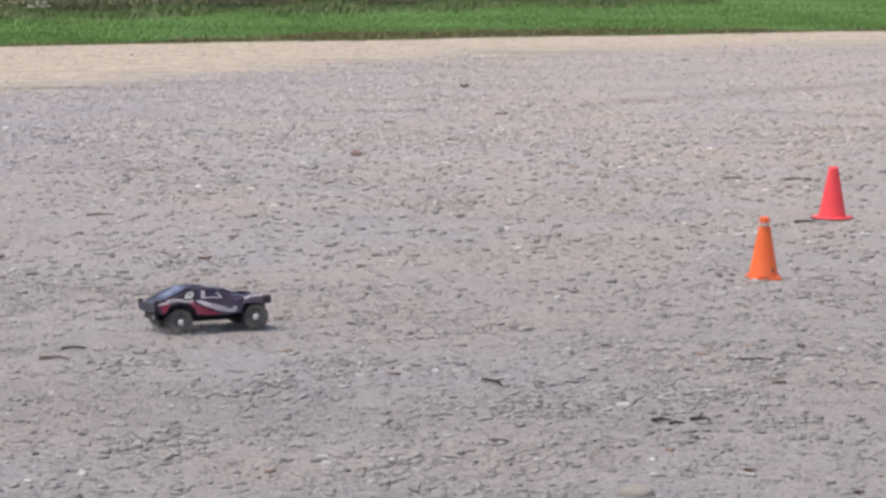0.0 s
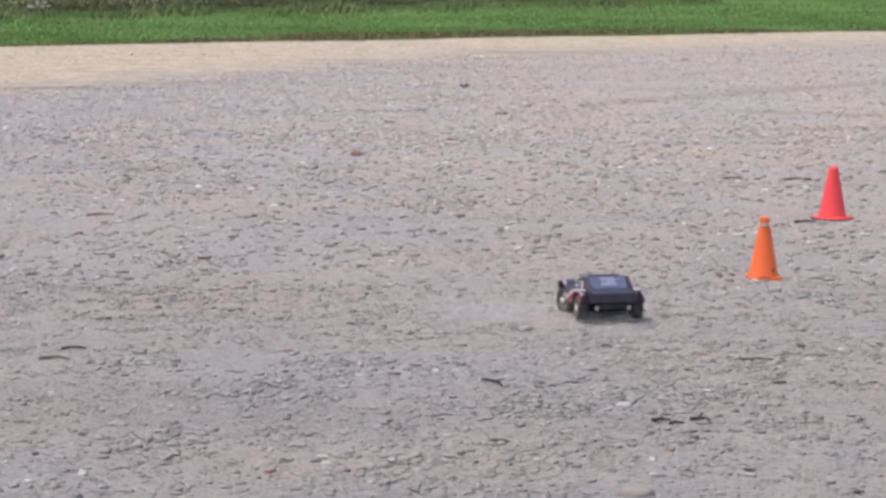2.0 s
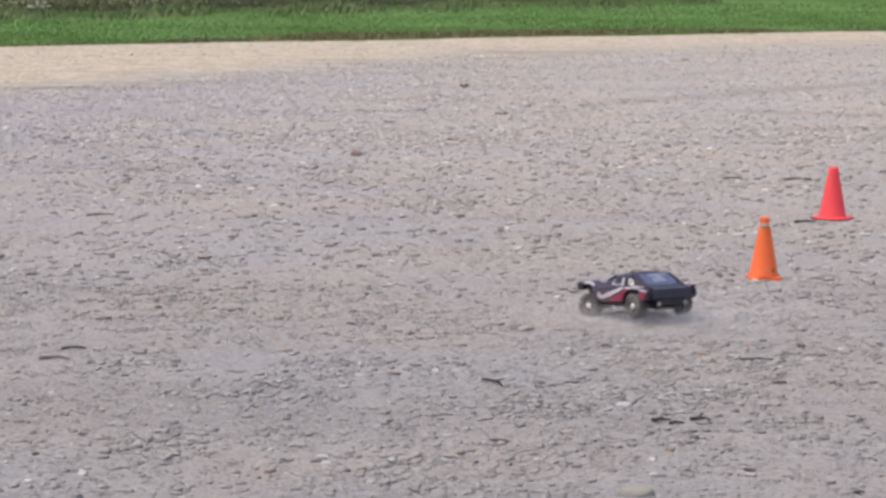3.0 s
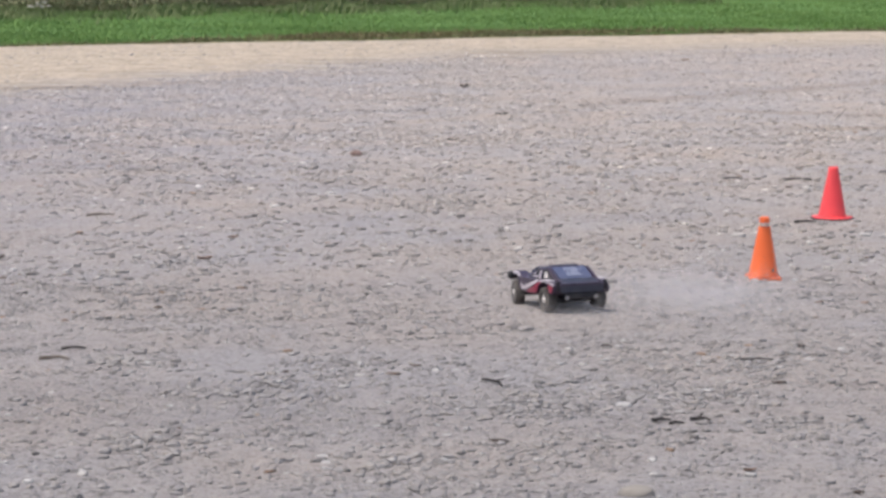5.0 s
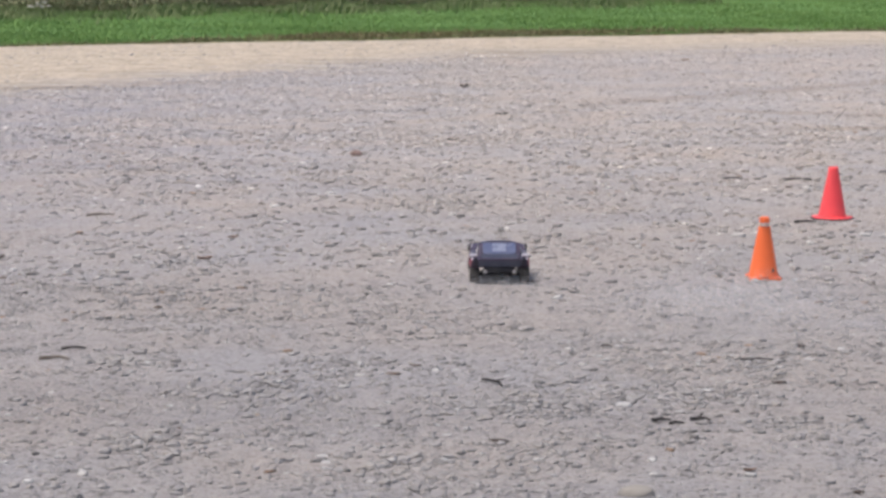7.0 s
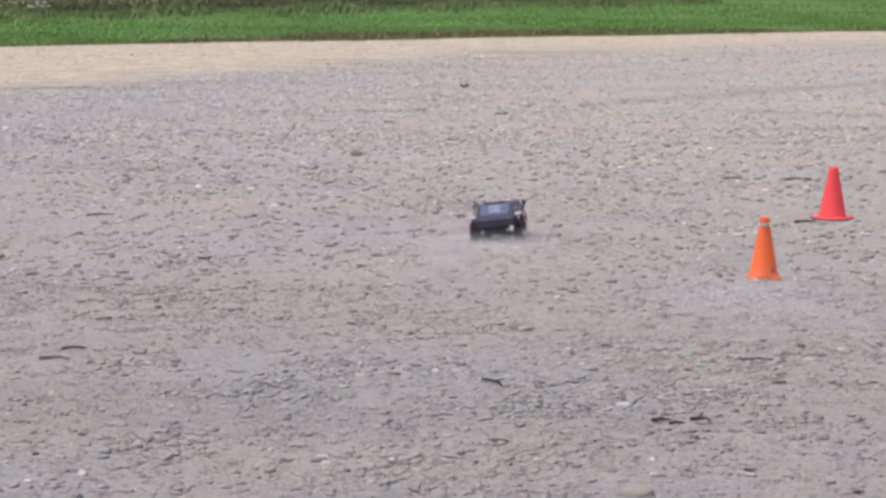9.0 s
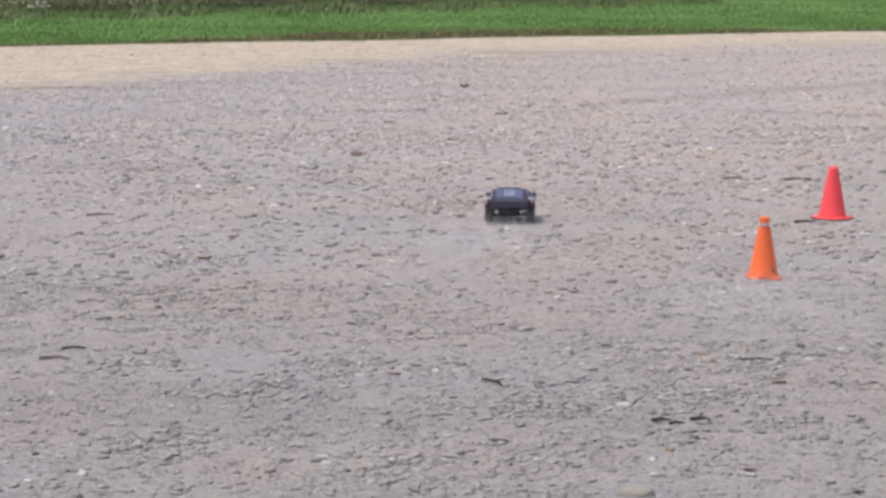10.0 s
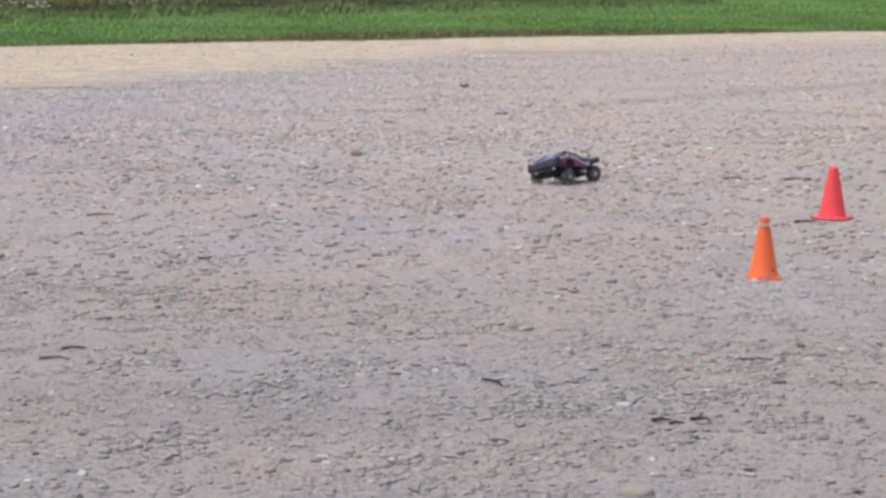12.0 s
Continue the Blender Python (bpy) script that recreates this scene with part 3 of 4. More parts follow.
    plate("windscreen", [(-0.085, 0.05), (0.085, 0.05), (0.076, 0.92), (-0.076, 0.92)], M_GLASS, front, "smoked windscreen", 0.003)
    b2 = bmesh.new()
    box(b2, (-0.287, -0.100, 0.086), (-0.276, 0.100, 0.117), 0.004)
    part("tailgate", b2, M_SLATE, body, "dusty slate-blue tailgate panel")
    b2 = bmesh.new()
    slab(b2, [(-0.276, -0.088), (-0.200, -0.088), (-0.200, 0.088), (-0.276, 0.088)], 0.003, lambda u, v, w: (u, v, 0.1215 + (u + 0.276) * 0.215 + w))
    part("deck_panel", b2, M_SLATE, body, "slate-blue rear deck")
    b2 = bmesh.new()
    box(b2, (-0.288, -0.096, 0.115), (-0.264, 0.096, 0.1265), 0.003)
    part("tail_lip", b2, M_BODY, body, "low spoiler lip on the tail")
    b2 = bmesh.new()
    box(b2, (-0.274, -0.075, 0.058), (-0.25, 0.075, 0.085), 0.006)
    part("rear_bumper", b2, M_BLACK, body)
    b2 = bmesh.new()
    box(b2, (0.222, -0.065, 0.074), (0.240, 0.065, 0.092), 0.007)
    part("front_bumper", b2, M_BLACK, body)
    b2 = bmesh.new()
    box(b2, (-0.15, -0.022, 0.048), (0.15, 0.022, 0.082), 0.004)
    part("battery_box", b2, M_BLACK, body, "black battery box between chassis and shell")
    b2 = bmesh.new()
    box(b2, (-0.23, -0.045, 0.038), (0.22, 0.045, 0.050), 0.005)
    part("chassis", b2, M_BLACK, body, "black plastic chassis tub")
    b2 = bmesh.new()
    slab(b2, [(-0.090, -0.060), (-0.042, -0.060), (-0.042, 0.060), (-0.090, 0.060)], 0.003, lambda u, v, w: (u, v, 0.1843 - (u + 0.09) * 0.018 + w))
    part("roof_panel", b2, M_BODY, body, "raised roof panel")
    # short overhangs beyond both axles
    for ob in [body] + [c for c in body.children]:
        for v in ob.data.vertices:
            if v.co.x < -0.20:
                v.co.x = -0.20 + (v.co.x + 0.20) * 0.72
            elif v.co.x > 0.20:
                v.co.x = 0.20 + (v.co.x - 0.20) * 0.72
    return body


def truck_build():
    truck = empty("toy_truck", "dark plum radio-controlled short-course truck with crimson and silver stripes", "toy truck")
    body = truck_body(truck)
    meshes = {1: wheel_mesh_parts(1), -1: wheel_mesh_parts(-1)}
    wheels = {}
    for x in (AXLE, -AXLE):
        for s in (1, -1):
            hub, tyre, rim, nut = meshes[s]
            w = new("wheel", hub)
            w.parent = truck
            tagged(w, "dusty black wheel with a pale hub cap")
            for nm, me in (("tyre", tyre), ("rim", rim), ("hub_cap", nut)):
                o = new(nm, me)
                o.parent = w
            wheels[(x > 0, s)] = w
    # axles and suspension arms
    for x in (AXLE, -AXLE):
        b2 = bmesh.new()
        rod(b2, [(x, -0.112, WHEEL_R), (x, 0.0, WHEEL_R + 0.002), (x, 0.112, WHEEL_R)], (0.005, 0.009, 0.005), 8)
        for s in (-1, 1):
            rod(b2, [(x + 0.03, s * 0.03, 0.042), (x, s * 0.105, 0.040)], (0.007, 0.005), 6)
            rod(b2, [(x - 0.03, s * 0.03, 0.042), (x, s * 0.105, 0.040)], (0.007, 0.005), 6)
        part("axle", b2, M_BLACK, truck, "black axle with suspension arms")
    return truck, body, wheels


TRUCK, TRUCK_BODY, WHEELS = truck_build()


# ======================= lot: single stones, sticks, leaves =======================
def stick(name, x, y, length, radius, turn, material, label, bend=0.15, category="stick", forks=0):
    rng = random.Random(int(x * 1000) + int(y * 100))
    bm = bmesh.new()
    pts, rad = [], []
    for i in range(6):
        f = i / 5
        pts.append(((f - 0.5) * length, length * bend * math.sin(f * 3.1) + rng.uniform(-1, 1) * radius * 0.6, radius * (0.8 + 0.6 * math.sin(f * 3)) + rng.uniform(0, radius * 0.4)))
        rad.append(radius * (1 - 0.45 * f) * rng.uniform(0.85, 1.15))
    rod(bm, pts, rad)
    for k in range(forks):
        p = Vector(pts[2 + k])
        d = Vector((length * 0.22, (-1) ** k * length * 0.16, radius * 2.0))
        rod(bm, [p, p + d * 0.5, p + d], (radius * 0.6, radius * 0.5, radius * 0.3), 6)
    ob = thing(name, bm, material, label, category, "twigs and leaves on the gravel")
    ob.matrix_basis = pose(x, y, float(rise(x, y)), 0, 0, turn)
    return ob


def leaf(x, y, size, turn, material, label, curl=0.35):
    size, curl = size * 0.72, curl * 0.38
    rng = random.Random(int(x * 997) + int(y * 131))
    bm = bmesh.new()
    n = 7
    rows = []
    for i in range(n):
        f = i / (n - 1)
        w = size * 0.33 * math.sin(math.pi * (0.08 + 0.88 * f)) * rng.uniform(0.8, 1.1)
        z = size * curl * (abs(f - 0.45) ** 1.3) * 1.6 + 0.002
        rows.append([bm.verts.new((size * (f - 0.5), y2 * w, z + abs(y2) * size * curl * 0.7 + rng.uniform(0, 0.06) * size)) for y2 in (-1, -0.45, 0, 0.45, 1)])
    for a, b in zip(rows, rows[1:]):
        for j in range(4):
            bm.faces.new((a[j], a[j + 1], b[j + 1], b[j]))
    bmesh.ops.solidify(bm, geom=bm.faces[:], thickness=0.003)
    ob = thing("dead_leaf", bm, material, label, "leaf", "twigs and leaves on the gravel")
    ob.matrix_basis = pose(x, y, float(rise(x, y)), 0, 0, turn)
    return ob


def litter():
    stick("stick", -1.45, 10.865, 0.10, 0.0065, -8, M_WOOD, "short dark weathered stick lying on the gravel")
    stick("stick", -1.49, 10.60, 0.12, 0.007, -14, M_BARK, "grey-brown stick half sunk in gravel")
    stick("twig", 0.176, 9.997, 0.16, 0.006, -66, M_WOOD, "dark forked twig on the gravel", forks=2, category="twig")
    stick("bark_chip", 0.726, 9.189, 0.062, 0.008, 4, M_WOOD, "blackish chip of bark on gravel", category="bark")
    stick("bark_chip", 0.775, 9.150, 0.05, 0.005, 10, M_WOOD, "small dark chip of bark", category="bark")
    stick("bark_chip", 0.858, 9.200, 0.064, 0.008, -6, M_WOOD, "blackish chip of bark with a side shoot", category="bark", forks=1)
    stick("stick", 2.365, 18.64, 0.20, 0.008, 6, M_WOOD, "long dark stick on the gravel", 0.06)
    stick("bark_strip", 2.06, 15.825, 0.125, 0.009, 5, M_WOOD, "dark strip of bark beside the red cone", 0.04, "bark")
    stick("stick", 1.20, 10.60, 0.13, 0.005, -4, M_WOOD, "thin dark stick on the gravel", 0.05)
    stick("stick", 1.95, 18.75, 0.13, 0.006, -10, M_WOOD, "thin dark stick on the gravel", 0.1)
    stick("twig", -2.00, 16.25, 0.16, 0.007, 12, M_BARK, "grey-brown twig on the gravel", 0.08, "twig")
    stick("twig", 0.65, 10.95, 0.05, 0.004, -20, M_WOOD, "small dark twig on the gravel", 0.08, "twig")
    leaf(0.233, 30.42, 0.15, 30, M_DARKLEAF, "curled dark leaf on the gravel", 0.6)
    leaf(-2.224, 13.987, 0.09, 70, M_DARKLEAF, "dark curled leaf on the gravel", 0.6)
    leaf(3.235, 37.46, 0.15, 5, M_DEADLEAF, "brown leaf near the sandy rim", 0.3)
    leaf(0.54, 25.68, 0.17, 10, M_DARKLEAF, "flat dark leaf on the gravel", 0.2)
    leaf(0.08, 22.4, 0.13, -5, M_DARKLEAF, "dark leaf on the gravel", 0.3)
    leaf(-0.47, 24.6, 0.14, 0, M_DARKLEAF, "flat dark leaf on the gravel", 0.2)
    leaf(-1.13, 15.0, 0.09, 40, M_DEADLEAF, "brown leaf on the gravel", 0.4)
    leaf(-1.20, 14.0, 0.10, 10, M_DEADLEAF, "brown leaf on the gravel", 0.4)
    leaf(-0.56, 14.7, 0.06, 10, M_DARKLEAF, "small dark leaf on the gravel", 0.4)
    leaf(0.93, 8.35, 0.06, 12, M_DEADLEAF, "reddish-brown leaf on the gravel", 0.2)


litter()


def rock(x, y, sx, sy, sz, material, label, seed):
    rng = random.Random(seed)
    bm = bmesh.new()
    bmesh.ops.create_icosphere(bm, subdivisions=3, radius=1.0)
    for v in bm.verts:
        d = 1 + 0.16 * noise.noise(v.co * 1.7 + Vector((seed, 0, 0))) + 0.06 * noise.noise(v.co * 5)
        v.co = Vector((v.co.x * sx * d, v.co.y * sy * d, max(v.co.z, -0.4) * sz * d))
    ob = thing("rock", bm, material, label, "rock", smooth=True)
    ob.matrix_basis = pose(x, y, float(rise(x, y)) + sz * 0.25, 0, 0, rng.uniform(-20, 20))


M_SANDROCK = plain("sandstone", (0.29, 0.265, 0.235), 0.9, 0, 0.2, 30, 0.2, 0.004)
M_CLOD = plain("red_earth", (0.25, 0.165, 0.14), 0.95, 0, 0.35, 40, 0.2, 0.006)
M_PALE = plain("pale_stone", (0.47, 0.455, 0.445), 0.8, 0, 0.12, 40, 0.1, 0.003)
rock(0.560, 7.99, 0.056, 0.05, 0.022, M_SANDROCK, "rounded pale sandstone sunk in the gravel", 3)
rock(-0.651, 20.864, 0.045, 0.045, 0.032, M_CLOD, "crumbled reddish-brown clod of earth on the gravel", 21)
rock(0.05, 9.44, 0.011, 0.010, 0.008, M_PALE, "small white pebble on grey gravel", 22)
rock(0.625, 9.52, 0.028, 0.020, 0.012, M_PALE, "flat pale stone on the gravel", 5)
rock(1.456, 11.99, 0.012, 0.010, 0.012, M_PALE, "small white pebble on grey gravel", 7)
rock(2.145, 16.35, 0.016, 0.016, 0.014, M_PALE, "pale pebble beside the red cone", 8)
rock(1.47, 13.08, 0.02, 0.016, 0.012, M_PALE, "pale pebble before the orange cone", 9)
rock(1.66, 13.1, 0.016, 0.014, 0.012, M_PALE, "pale pebble beside the orange cone", 11)
rock(0.62, 8.62, 0.006, 0.006, 0.006, M_PALE, "tiny white pebble on grey gravel", 12)


# ======================= far rim: turf, dry grass, undergrowth =======================
def blades(name, count, place, height, width, seed, material, label, category):
    """Bent grass blades in one mesh; place(rng, n) gives their feet."""
    rng = np.random.default_rng(seed)
    x, y, s = place(rng, count)
    n = len(x)
    h = rng.uniform(height[0], height[1], n) * s
    w = rng.uniform(width[0], width[1], n)
    a = rng.uniform(0, np.pi, n)
    lean = rng.normal(0, 0.35, (n, 2)) * h[:, None]
    base = np.stack([x, y, rise(x, y) - 0.01], -1)
    side = np.stack([np.cos(a) * w / 2, np.sin(a) * w / 2, 0 * w], -1)
    mid = base + np.stack([lean[:, 0] * 0.3, lean[:, 1] * 0.3, h * 0.6], -1)
    tip = base + np.stack([lean[:, 0], lean[:, 1], h], -1)
    V = np.stack([base - side, base + side, mid + side * 0.8, mid - side * 0.8, tip], 1)
    k = np.arange(n)[:, None] * 5
    F = np.concatenate([k + np.array([[0, 1, 2]]), k + np.array([[0, 2, 3]]), k + np.array([[3, 2, 4]])])
    return tagged(new(name, arrays(name, V.reshape(-1, 3), F, material)), label, category, kind="stuff")


def lawn_place(rng, n):
    d = rng.uniform(0, 1, n) ** 1.6 * 45
    x = rng.uniform(-1, 1, n) * (10 + d * 0.3)
    y = EDGE_Y + 0.7 + EDGE_SLOPE * x + d + 0.35 * np.sin(1.3 * x) + rng.normal(0, 0.2, n)
    s = 0.55 + 0.35 * np.sin(0.8 * x + 0.5 * y) * np.sin(0.33 * y - 0.4 * x) + np.clip(d / 6, 0, 0.6)
    open_turf = y - 0.95 * x < 71.2 + rng.normal(0, 1.0, n)
    return x[open_turf], y[open_turf], s[open_turf]


def rim_place(rng, n):
    x = rng.uniform(-10, 11, n)
    y = EDGE_Y + 0.15 + EDGE_SLOPE * x + np.abs(rng.normal(0, 0.55, n)) + 0.25 * np.sin(1.3 * x)
    return x, y, 0.6 + 0.4 * np.sin(2.1 * x) * np.sin(0.7 * x + 1)


blades("lawn_grass", 190000, lawn_place, (0.018, 0.055), (0.009, 0.021), 11, M_BLADE, "bright green uncut grass beyond the gravel", "grass")
blades("rim_grass", 9000, rim_place, (0.03, 0.10), (0.015, 0.04), 12, M_FRINGE, "dull olive-brown grass along the gravel edge", "grass")


def tuft_place(rng, n):
    x = np.where(rng.uniform(0, 1, n) < 0.3, rng.normal(-1.75, 0.55, n), rng.normal(1.0, 1.7, n))
    return x, EDGE_Y + 0.8 + EDGE_SLOPE * x + np.abs(rng.normal(0, 1.1, n)), np.full(n, 1.0)


blades("straw_tuft", 9000, tuft_place, (0.03, 0.085), (0.012, 0.03), 14, M_STRAW, "pale straw-coloured tuft at the edge of the turf", "grass")


def foot_place(rng, n):
    x = rng.uniform(-11, 7, n)
    y = 59.6 + 0.95 * (x + 9.7) + rng.normal(0, 2.6, n) + 0.8 * np.sin(1.1 * x)
    return x, y, 0.6 + 0.4 * np.sin(1.9 * x + 0.5)


blades("tall_grass", 26000, foot_place, (0.05, 0.24), (0.02, 0.05), 13, M_OLIVE, "tall olive-brown grass at the foot of the thicket", "grass")


def undergrowth():
    """Shady thicket behind the turf."""
    rng = np.random.default_rng(21)
    n = 60000
    u = rng.uniform(0, 1, n)
    x = -12.5 + 18 * u
    y = 61.0 + 0.95 * (x + 9.7) + np.abs(rng.normal(0, 2.0, n)) + 0.8 * np.sin(1.1 * x)
    z = 0.03 + rng.uniform(0, 1, n) ** 1.5 * (1.5 + 0.5 * np.sin(1.7 * x))
    s = rng.uniform(0.018, 0.05, n)
    q = rng.normal(0, 1, (n, 2, 3))
    q /= np.linalg.norm(q, axis=2, keepdims=True)
    c = np.stack([x, y, z], -1)
    a, b = q[:, 0] * s[:, None], q[:, 1] * s[:, None] * 0.6
    V = np.stack([c - a, c - b, c + a, c + b], 1).reshape(-1, 3)
    F = np.arange(n * 4).reshape(-1, 4)
    tagged(new("undergrowth", arrays("undergrowth", V, F, M_LEAF)), "dark brown-green thicket behind the turf", "bushes", kind="stuff")


undergrowth()


def sapling(x, y, height, radius, seed):
    rng = random.Random(seed)
    root = empty("sapling", "bare grey-brown sapling stem in the thicket", "tree", "saplings in the thicket")
    root.matrix_basis = pose(x, y, 0)
    bm = bmesh.new()
    pts = [(rng.uniform(-0.06, 0.06) * i, rng.uniform(-0.06, 0.06) * i, height * i / 6 - 0.02) for i in range(7)]
    rod(bm, pts, [radius * (1 - 0.12 * i) for i in range(7)], 8)
    for i in range(2, 6):
        p = Vector(pts[i])
        d = Vector((rng.uniform(-0.6, 0.6), rng.uniform(-0.6, 0.6), 0.5))
        rod(bm, [p, p + d * 0.5, p + d], (radius * 0.45, radius * 0.3, radius * 0.12), 6)
    part("trunk", bm, M_BARK, root)
    bm = bmesh.new()
    for _ in range(160):
        c = Vector((rng.gauss(0, 0.5), rng.gauss(0, 0.5), height * rng.uniform(0.5, 1.08)))
        a = Vector((rng.gauss(0, 1), rng.gauss(0, 1), rng.gauss(0, 1))).normalized() * rng.uniform(0.05, 0.12)
        b = a.cross(Vector((rng.gauss(0, 1), rng.gauss(0, 1), rng.gauss(0, 1)))).normalized() * 0.05
        bm.faces.new([bm.verts.new(c - a), bm.verts.new(c - b), bm.verts.new(c + a), bm.verts.new(c + b)])
    part("crown", bm, M_LEAF, root, "thin dark leaves")


for i, (sx, sy) in enumerate(((-6.9, 64.7), (-6.6, 65.1), (-8.9, 62.6), (-5.1, 66.3), (-3.6, 67.9), (-7.9, 63.6))):
    sapling(sx, sy + 0.6, 2.6 + 0.3 * (i % 3), 0.04 + 0.012 * (i % 2), 40 + i)


def umbels():
    """Pale flower heads at the front of the thicket."""
    rng = random.Random(9)
    for k in range(7):
        x = -8.85 + 0.06 * k + rng.uniform(-0.05, 0.05)
        y = 60.3 + rng.uniform(-0.3, 0.3)
        h = 0.16 + 0.12 * rng.random()
        root = empty("wild_flower", "pale cream flower head on a thin stem", "flower", "pale flowers by the thicket")
        root.matrix_basis = pose(x, y, 0)
        bm = bmesh.new()
        rod(bm, [(0, 0, -0.02), (0.02, 0, h * 0.5), (0.0, 0.02, h)], (0.008, 0.007, 0.006), 5)
        part("stem", bm, M_STRAW, root)
        bm = bmesh.new()
        for _ in range(12):
            bmesh.ops.create_icosphere(bm, subdivisions=1, radius=rng.uniform(0.016, 0.026), matrix=Matrix.Translation((rng.uniform(-0.04, 0.04), rng.uniform(-0.04, 0.04), h + rng.uniform(0.0, 0.02))))
        part("flower_head", bm, M_BLOSSOM, root)


umbels()


# ======================= dust =======================
def dust(count, sx, sy, sz, seed, label, slant=0.0):
    """A drifting puff of fine flecks, thinning out to its edge."""
    rng = np.random.default_rng(seed)
    count = count * 6
    c = rng.normal(0, 1, (count, 3)) * np.array([sx, sy, sz])
    c[:, 0] += slant * c[:, 1]
    c[:, 2] = np.abs(c[:, 2]) + 0.004
    r = rng.uniform(0.0010, 0.0024, count)
    q = rng.normal(0, 1, (count, 3, 3))
    V = (q * r[:, None, None] + c[:, None, :]).reshape(-1, 3)
    F = np.arange(count * 3).reshape(-1, 3)
    return tagged(new("dust_cloud", arrays("dust_cloud", V, F, M_DUST)), label, "dust", "dust raised by the truck", "stuff")


DUST_LABEL = "thin pale grey dust hanging low over the gravel"


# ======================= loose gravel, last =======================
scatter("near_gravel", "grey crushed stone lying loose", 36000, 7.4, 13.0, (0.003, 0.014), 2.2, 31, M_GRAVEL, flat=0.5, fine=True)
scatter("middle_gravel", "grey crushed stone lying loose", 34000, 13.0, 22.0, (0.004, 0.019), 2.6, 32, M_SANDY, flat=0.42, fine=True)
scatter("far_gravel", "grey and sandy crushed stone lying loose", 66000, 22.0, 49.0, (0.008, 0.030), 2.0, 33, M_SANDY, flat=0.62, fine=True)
scatter("near_clods", "flat broken clods and stones of the grey lot", 5600, 7.6, 13.0, (0.0035, 0.0175), 2.0, 36, M_GRAVEL, flat=0.64, clods=True, thin=0.62)
scatter("middle_clods", "flat broken clods and stones of the grey lot", 7500, 13.0, 24.0, (0.005, 0.025), 2.0, 37, M_SANDY, flat=0.68, clods=True, thin=0.5)

HEAPS = ((0.59, 9.77, 0.14), (0.79, 10.57, 0.16), (-0.66, 9.89, 0.15), (-1.21, 13.99, 0.13), (-0.15, 8.48, 0.12), (0.28, 9.53, 0.13), (1.18, 10.57, 0.14), (-0.39, 10.36, 0.14),
         (-1.17, 10.57, 0.10), (1.20, 9.08, 0.12), (0.95, 9.75, 0.12), (-0.95, 8.9, 0.12), (-2.08, 19.57, 0.25), (-0.08, 17.03, 0.2))
scatter("coarse_gravel", "coarse grey stones kicked together in patches", 2000, 8, 20, (0.005, 0.019), 1.6, 34, M_GRAVEL, flat=0.65, heaps=HEAPS, clods=True)
scatter("leaf_litter", "brown and blackish scraps of dead leaf on the gravel", 420, 7.8, 24.0, (0.008, 0.026), 1.5, 35, M_LITTER, flat=0.3, category="leaf litter")


def single_stones():
    rng = random.Random(77)
    shapes = []
    for k in range(8):
        bm = bmesh.new()
        bmesh.ops.create_icosphere(bm, subdivisions=1, radius=1.0)
        for v in bm.verts:
            v.co *= 1 + rng.uniform(-0.22, 0.22)
            v.co = Vector((v.co.x * rng.uniform(1.1, 1.3), v.co.y, v.co.z * 0.6))
        shapes.append(mesh_of("stone", bm, M_STONE))
    for k in range(300):
        y = math.sqrt(rng.uniform(7.7 ** 2, 10.6 ** 2))
        x = rng.uniform(-1, 1) * (0.166 * y + 0.1)
        r = 0.007 + 0.014 * rng.random() ** 3
        o = new("stone", rng.choice(shapes))
        o.matrix_basis = pose(x, y, float(rise(x, y)) + r * 0.05, 0, 0, rng.uniform(0, 360)) @ Matrix.Diagonal((r, r, r * rng.uniform(0.5, 0.9), 1))
        o.parent = GROUND


single_stones()


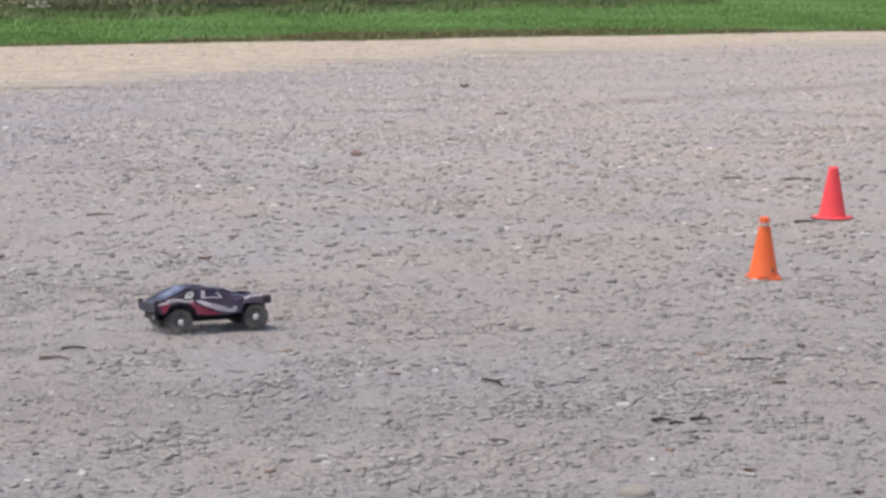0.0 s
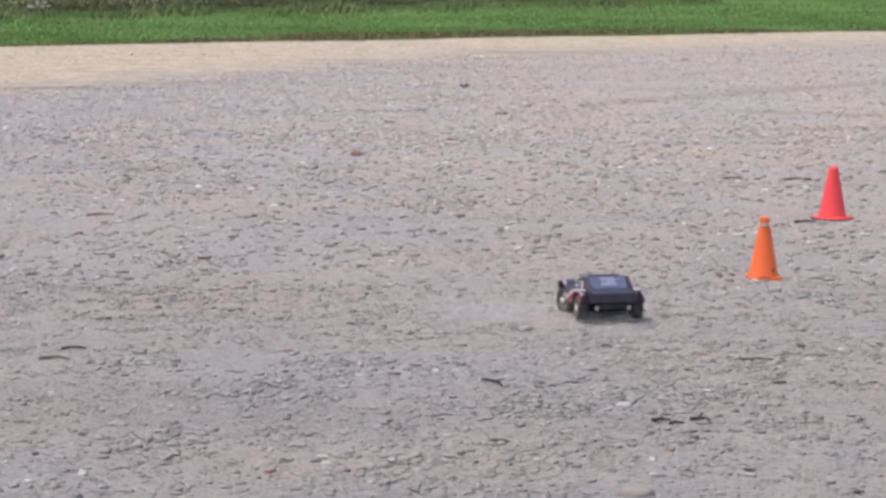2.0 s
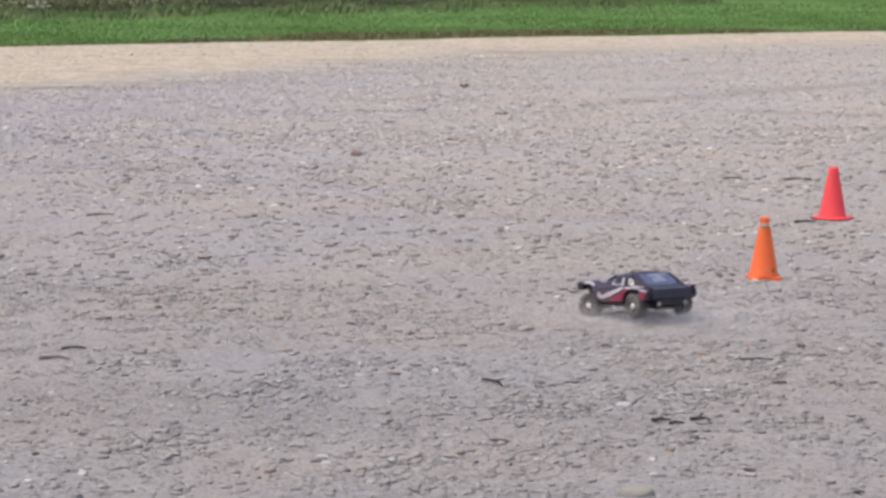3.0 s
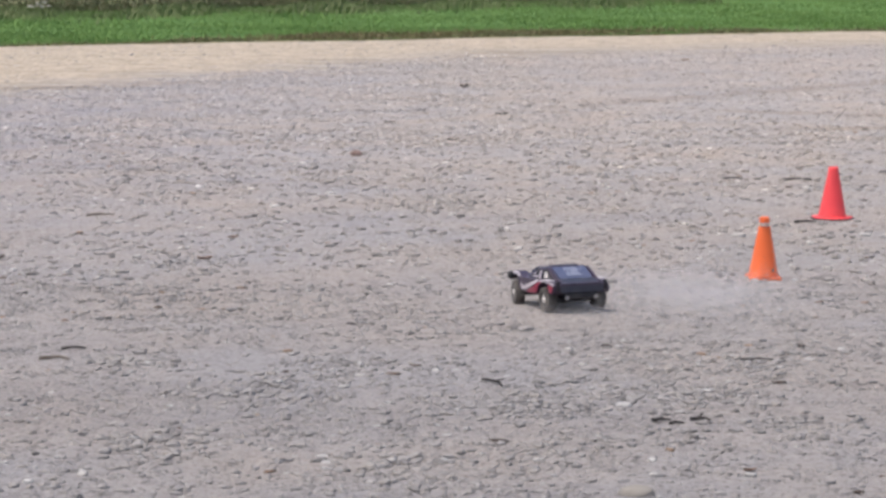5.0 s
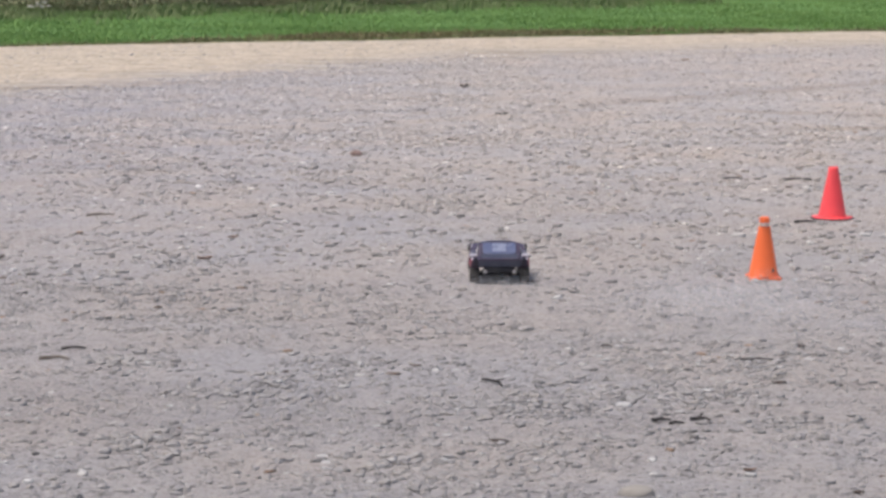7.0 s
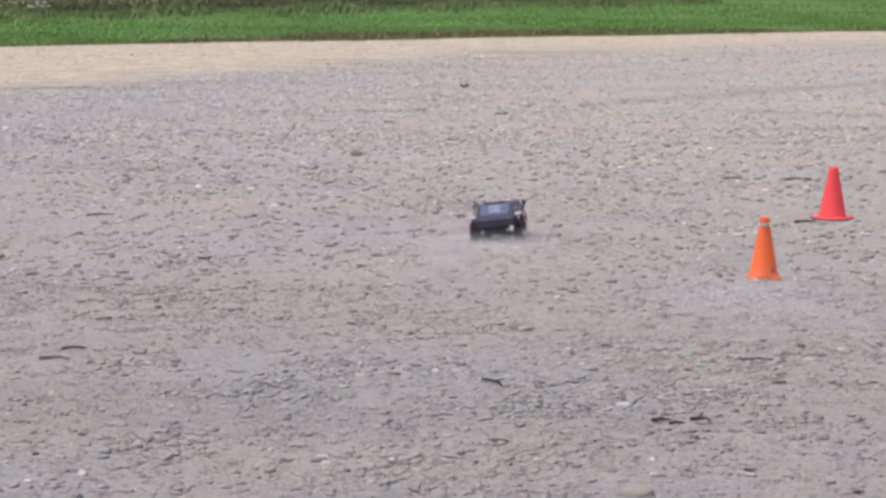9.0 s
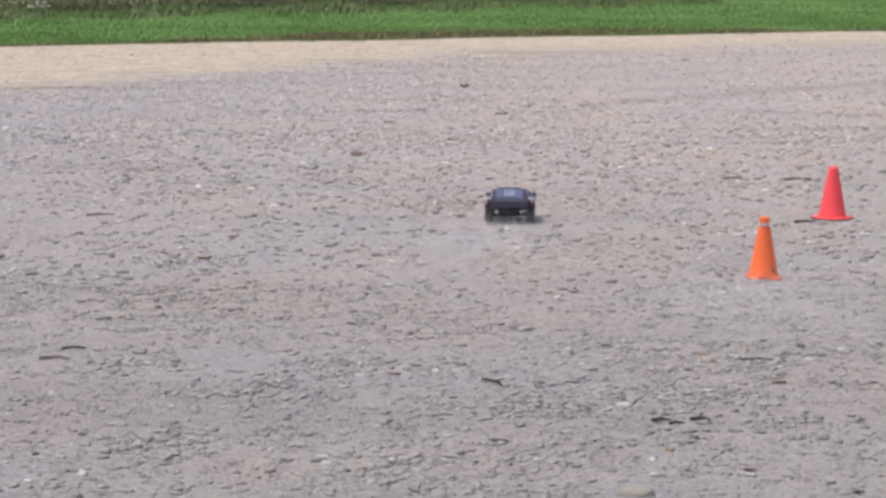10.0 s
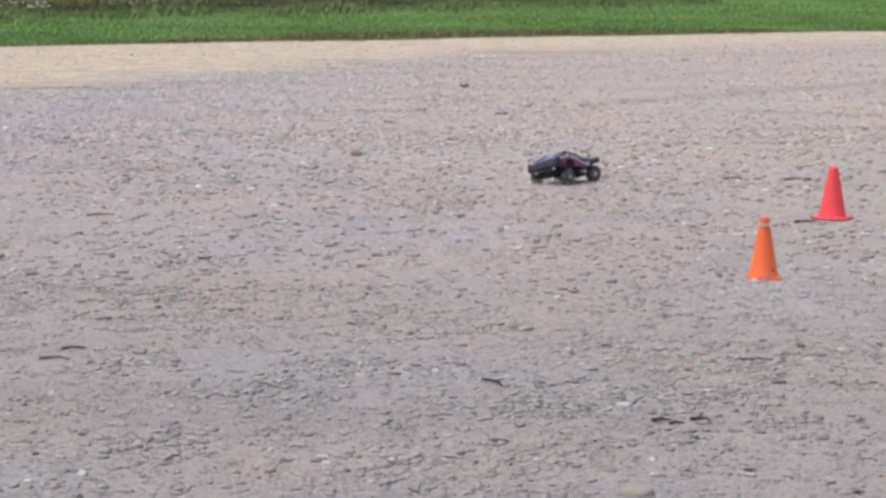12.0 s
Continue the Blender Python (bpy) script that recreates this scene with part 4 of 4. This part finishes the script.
# ======================= motion =======================
# seconds, x, y, hop, heading (from straight ahead to the right), roll, pitch (nose up); then the body on its springs: lift, roll, pitch
DRIVE = (
    (0.0, -0.970, 11.480, 0.001, 67.0, -0.8, 1.2, 0.003, -3.0, -1.0),
    (0.5, -0.440, 11.515, 0.002, 58.5, -0.8, 0.2, 0.001, -0.6, 0.2),
    (1.0, 0.143, 11.690, 0.001, 42.5, 0.3, 0.3, -0.003, -0.3, 0.6),
    (1.25, 0.275, 11.720, 0.002, 35.0, 0.0, 0.3, 0.000, 0.0, -0.2),
    (1.5, 0.459, 11.760, 0.003, 15.8, -1.0, 0.4, 0.004, 0.2, -1.4),
    (2.0, 0.673, 11.840, 0.004, -8.5, -0.6, -1.6, -0.003, 0.6, 0.2),
    (2.5, 0.780, 11.770, 0.005, -21.4, -0.4, -6.2, 0.012, 0.8, 3.0),
    (3.0, 0.823, 11.790, 0.007, -32.5, -0.4, -6.0, 0.009, 0.8, 3.0),
    (3.2, 0.828, 11.795, 0.007, -33.0, -0.5, -5.6, 0.009, 0.8, 3.0),
    (4.8, 0.581, 12.090, 0.005, -25.6, -0.8, -2.2, 0.005, 0.4, 2.0),
    (5.0, 0.503, 12.160, 0.003, -21.5, -1.0, -0.8, 0.004, 0.6, 0.1),
    (5.5, 0.400, 12.255, 0.004, -6.5, -0.4, -2.2, 0.004, -0.1, 0.6),
    (6.0, 0.340, 12.600, 0.003, -0.4, -0.2, -1.3, -0.002, -0.2, -0.2),
    (6.5, 0.294, 12.900, 0.003, 0.1, -0.2, -0.8, -0.000, -0.3, -0.2),
    (7.0, 0.264, 13.221, 0.002, -0.2, -0.1, 0.7, 0.004, -0.1, 0.2),
    (7.2, 0.251, 13.377, 0.001, -0.3, -0.2, -0.4, 0.001, -0.4, -0.4),
    (8.8, 0.269, 14.816, 0.004, 5.8, -2.5, 0.9, -0.002, -1.5, 0.0),
    (9.0, 0.304, 15.010, 0.004, 4.3, -4.0, 4.0, 0.021, -2.5, 0.6),
    (9.2, 0.322, 15.200, 0.003, 3.4, -2.0, 2.4, 0.014, -1.0, 0.4),
    (9.5, 0.346, 15.480, 0.000, 1.7, -0.4, -0.0, -0.001, -0.4, -0.1),
    (10.0, 0.385, 15.960, 0.008, 2.7, -0.1, 0.1, 0.003, -0.0, -0.2),
    (10.5, 0.414, 16.450, 0.000, 10.0, -0.4, 1.0, -0.002, -2.0, 0.7),
    (11.0, 0.486, 16.960, 0.003, 17.5, -1.5, 0.0, 0.000, -5.0, 2.0),
    (11.2, 0.535, 17.140, 0.004, 21.0, -2.0, 0.5, 0.001, -7.0, 1.5),
    (11.4, 0.597, 17.560, 0.022, 26.0, -2.0, 4.0, 0.004, -9.0, 1.0),
    (11.6, 0.674, 17.940, 0.012, 29.0, -1.0, 1.5, 0.008, -12.0, -2.5),
    (11.8, 0.740, 18.210, 0.003, 32.0, -1.5, -0.5, 0.010, -15.0, -4.5),
    (12.0, 0.812, 18.440, 0.002, 34.0, -1.5, -0.5, 0.011, -15.0, -4.5),
)


def motions():
    rows, body_rows = [], []
    for t, x, y, hop, head, lean, nose, lift, roll, pitch in DRIVE:
        rows.append((t, pose(x, y, float(rise(x, y)) + 0.001 + hop, lean, -nose, 90 - head)))
        body_rows.append((t, pose(0, 0, 0.066 + lift, roll, -pitch, 0) @ pose(0, 0, -0.07)))
    walk(TRUCK, rows)
    walk(TRUCK_BODY, body_rows)
    # wheels roll with the way driven; the front pair steers into the turn
    key = np.array([[r[0], r[1], r[2], r[4]] for r in DRIVE])
    ts = np.linspace(0, 12, 481)
    xs, ys, hs = (np.interp(ts, key[:, 0], key[:, k]) for k in (1, 2, 3))
    way = np.concatenate([[0], np.cumsum(np.hypot(np.diff(xs), np.diff(ys)))])
    for (is_front, s), w in WHEELS.items():
        wr = []
        for t, d in zip(ts, way):
            spin = math.degrees(d / WHEEL_R) * (1.0 if is_front else 1.12)
            steer = float(np.interp(t, STEER_T, STEER_A)) if is_front else 0.0
            m = pose(AXLE if is_front else -AXLE, s * TRACK, WHEEL_R, 0, 0, steer) @ pose(0, 0, 0, 0, spin, 0)
            wr.append((float(t), m))
        walk(w, wr)
    # dust is thrown up, drifts and settles again
    for born, settled, ox, oy, drift_x, drift_y, cloud in DUST:
        low = pose(ox, oy, -0.30)
        end = pose(ox + drift_x, oy + drift_y, -0.30)
        cr = [(0.0, low)] if born > 0.2 else []
        if born > 0.5:
            cr.append((born - 0.4, low))
        cr.append((born, pose(ox, oy, 0.0)))
        if settled < 12.0:
            cr += [((born * 2 + settled) / 3, pose(ox + drift_x * 0.4, oy + drift_y * 0.4, -0.01)), (settled, end), (12.0, end)]
        else:
            cr.append((12.0, pose(ox + drift_x, oy + drift_y, -0.02)))
        walk(cloud, cr)
    # the haze that the rear wheels drag along
    walk(WAKE, [(t, pose(x - 0.23 * math.sin(radians(head)), y - 0.23 * math.cos(radians(head)), 0, 0, 0, 90 - head)) for t, x, y, hop, head, *rest in DRIVE])


STEER_T = (0, 1, 2, 3, 5, 6, 9, 10, 11, 12)
STEER_A = (-8, 8, 20, 18, -12, -4, -4, 2, -14, -10)
DUST = (
    (0.1, 2.2, -1.30, 11.55, 0.10, 0.0, dust(3500, 0.26, 0.20, 0.018, 51, DUST_LABEL)),
    (0.8, 2.6, -0.55, 11.55, 0.15, 0.0, dust(5000, 0.24, 0.18, 0.022, 58, DUST_LABEL)),
    (1.45, 3.4, 0.16, 11.75, 0.15, 0.05, dust(8000, 0.18, 0.24, 0.034, 52, DUST_LABEL)),
    (2.2, 4.6, 0.84, 11.66, 0.20, 0.05, dust(13000, 0.28, 0.16, 0.045, 53, DUST_LABEL)),
    (3.4, 9.5, 1.02, 12.25, 0.25, 0.15, dust(24000, 0.24, 0.40, 0.060, 54, DUST_LABEL)),
    (5.3, 12.0, 1.25, 12.15, 0.35, 0.25, dust(18000, 0.34, 0.55, 0.034, 55, DUST_LABEL)),
    (8.9, 12.8, 0.07, 14.35, 0.06, 0.25, dust(10500, 0.15, 0.60, 0.028, 56, DUST_LABEL, 0.13)),
    (8.9, 11.5, 0.44, 14.4, 0.06, 0.2, dust(6000, 0.12, 0.36, 0.032, 59, DUST_LABEL)),
    (10.8, 12.9, 0.24, 16.0, 0.05, 0.1, dust(2600, 0.07, 0.60, 0.022, 57, DUST_LABEL, 0.17)),
)
WAKE = dust(1900, 0.15, 0.15, 0.022, 60, "low dust swirling behind the truck's rear wheels")
motions()
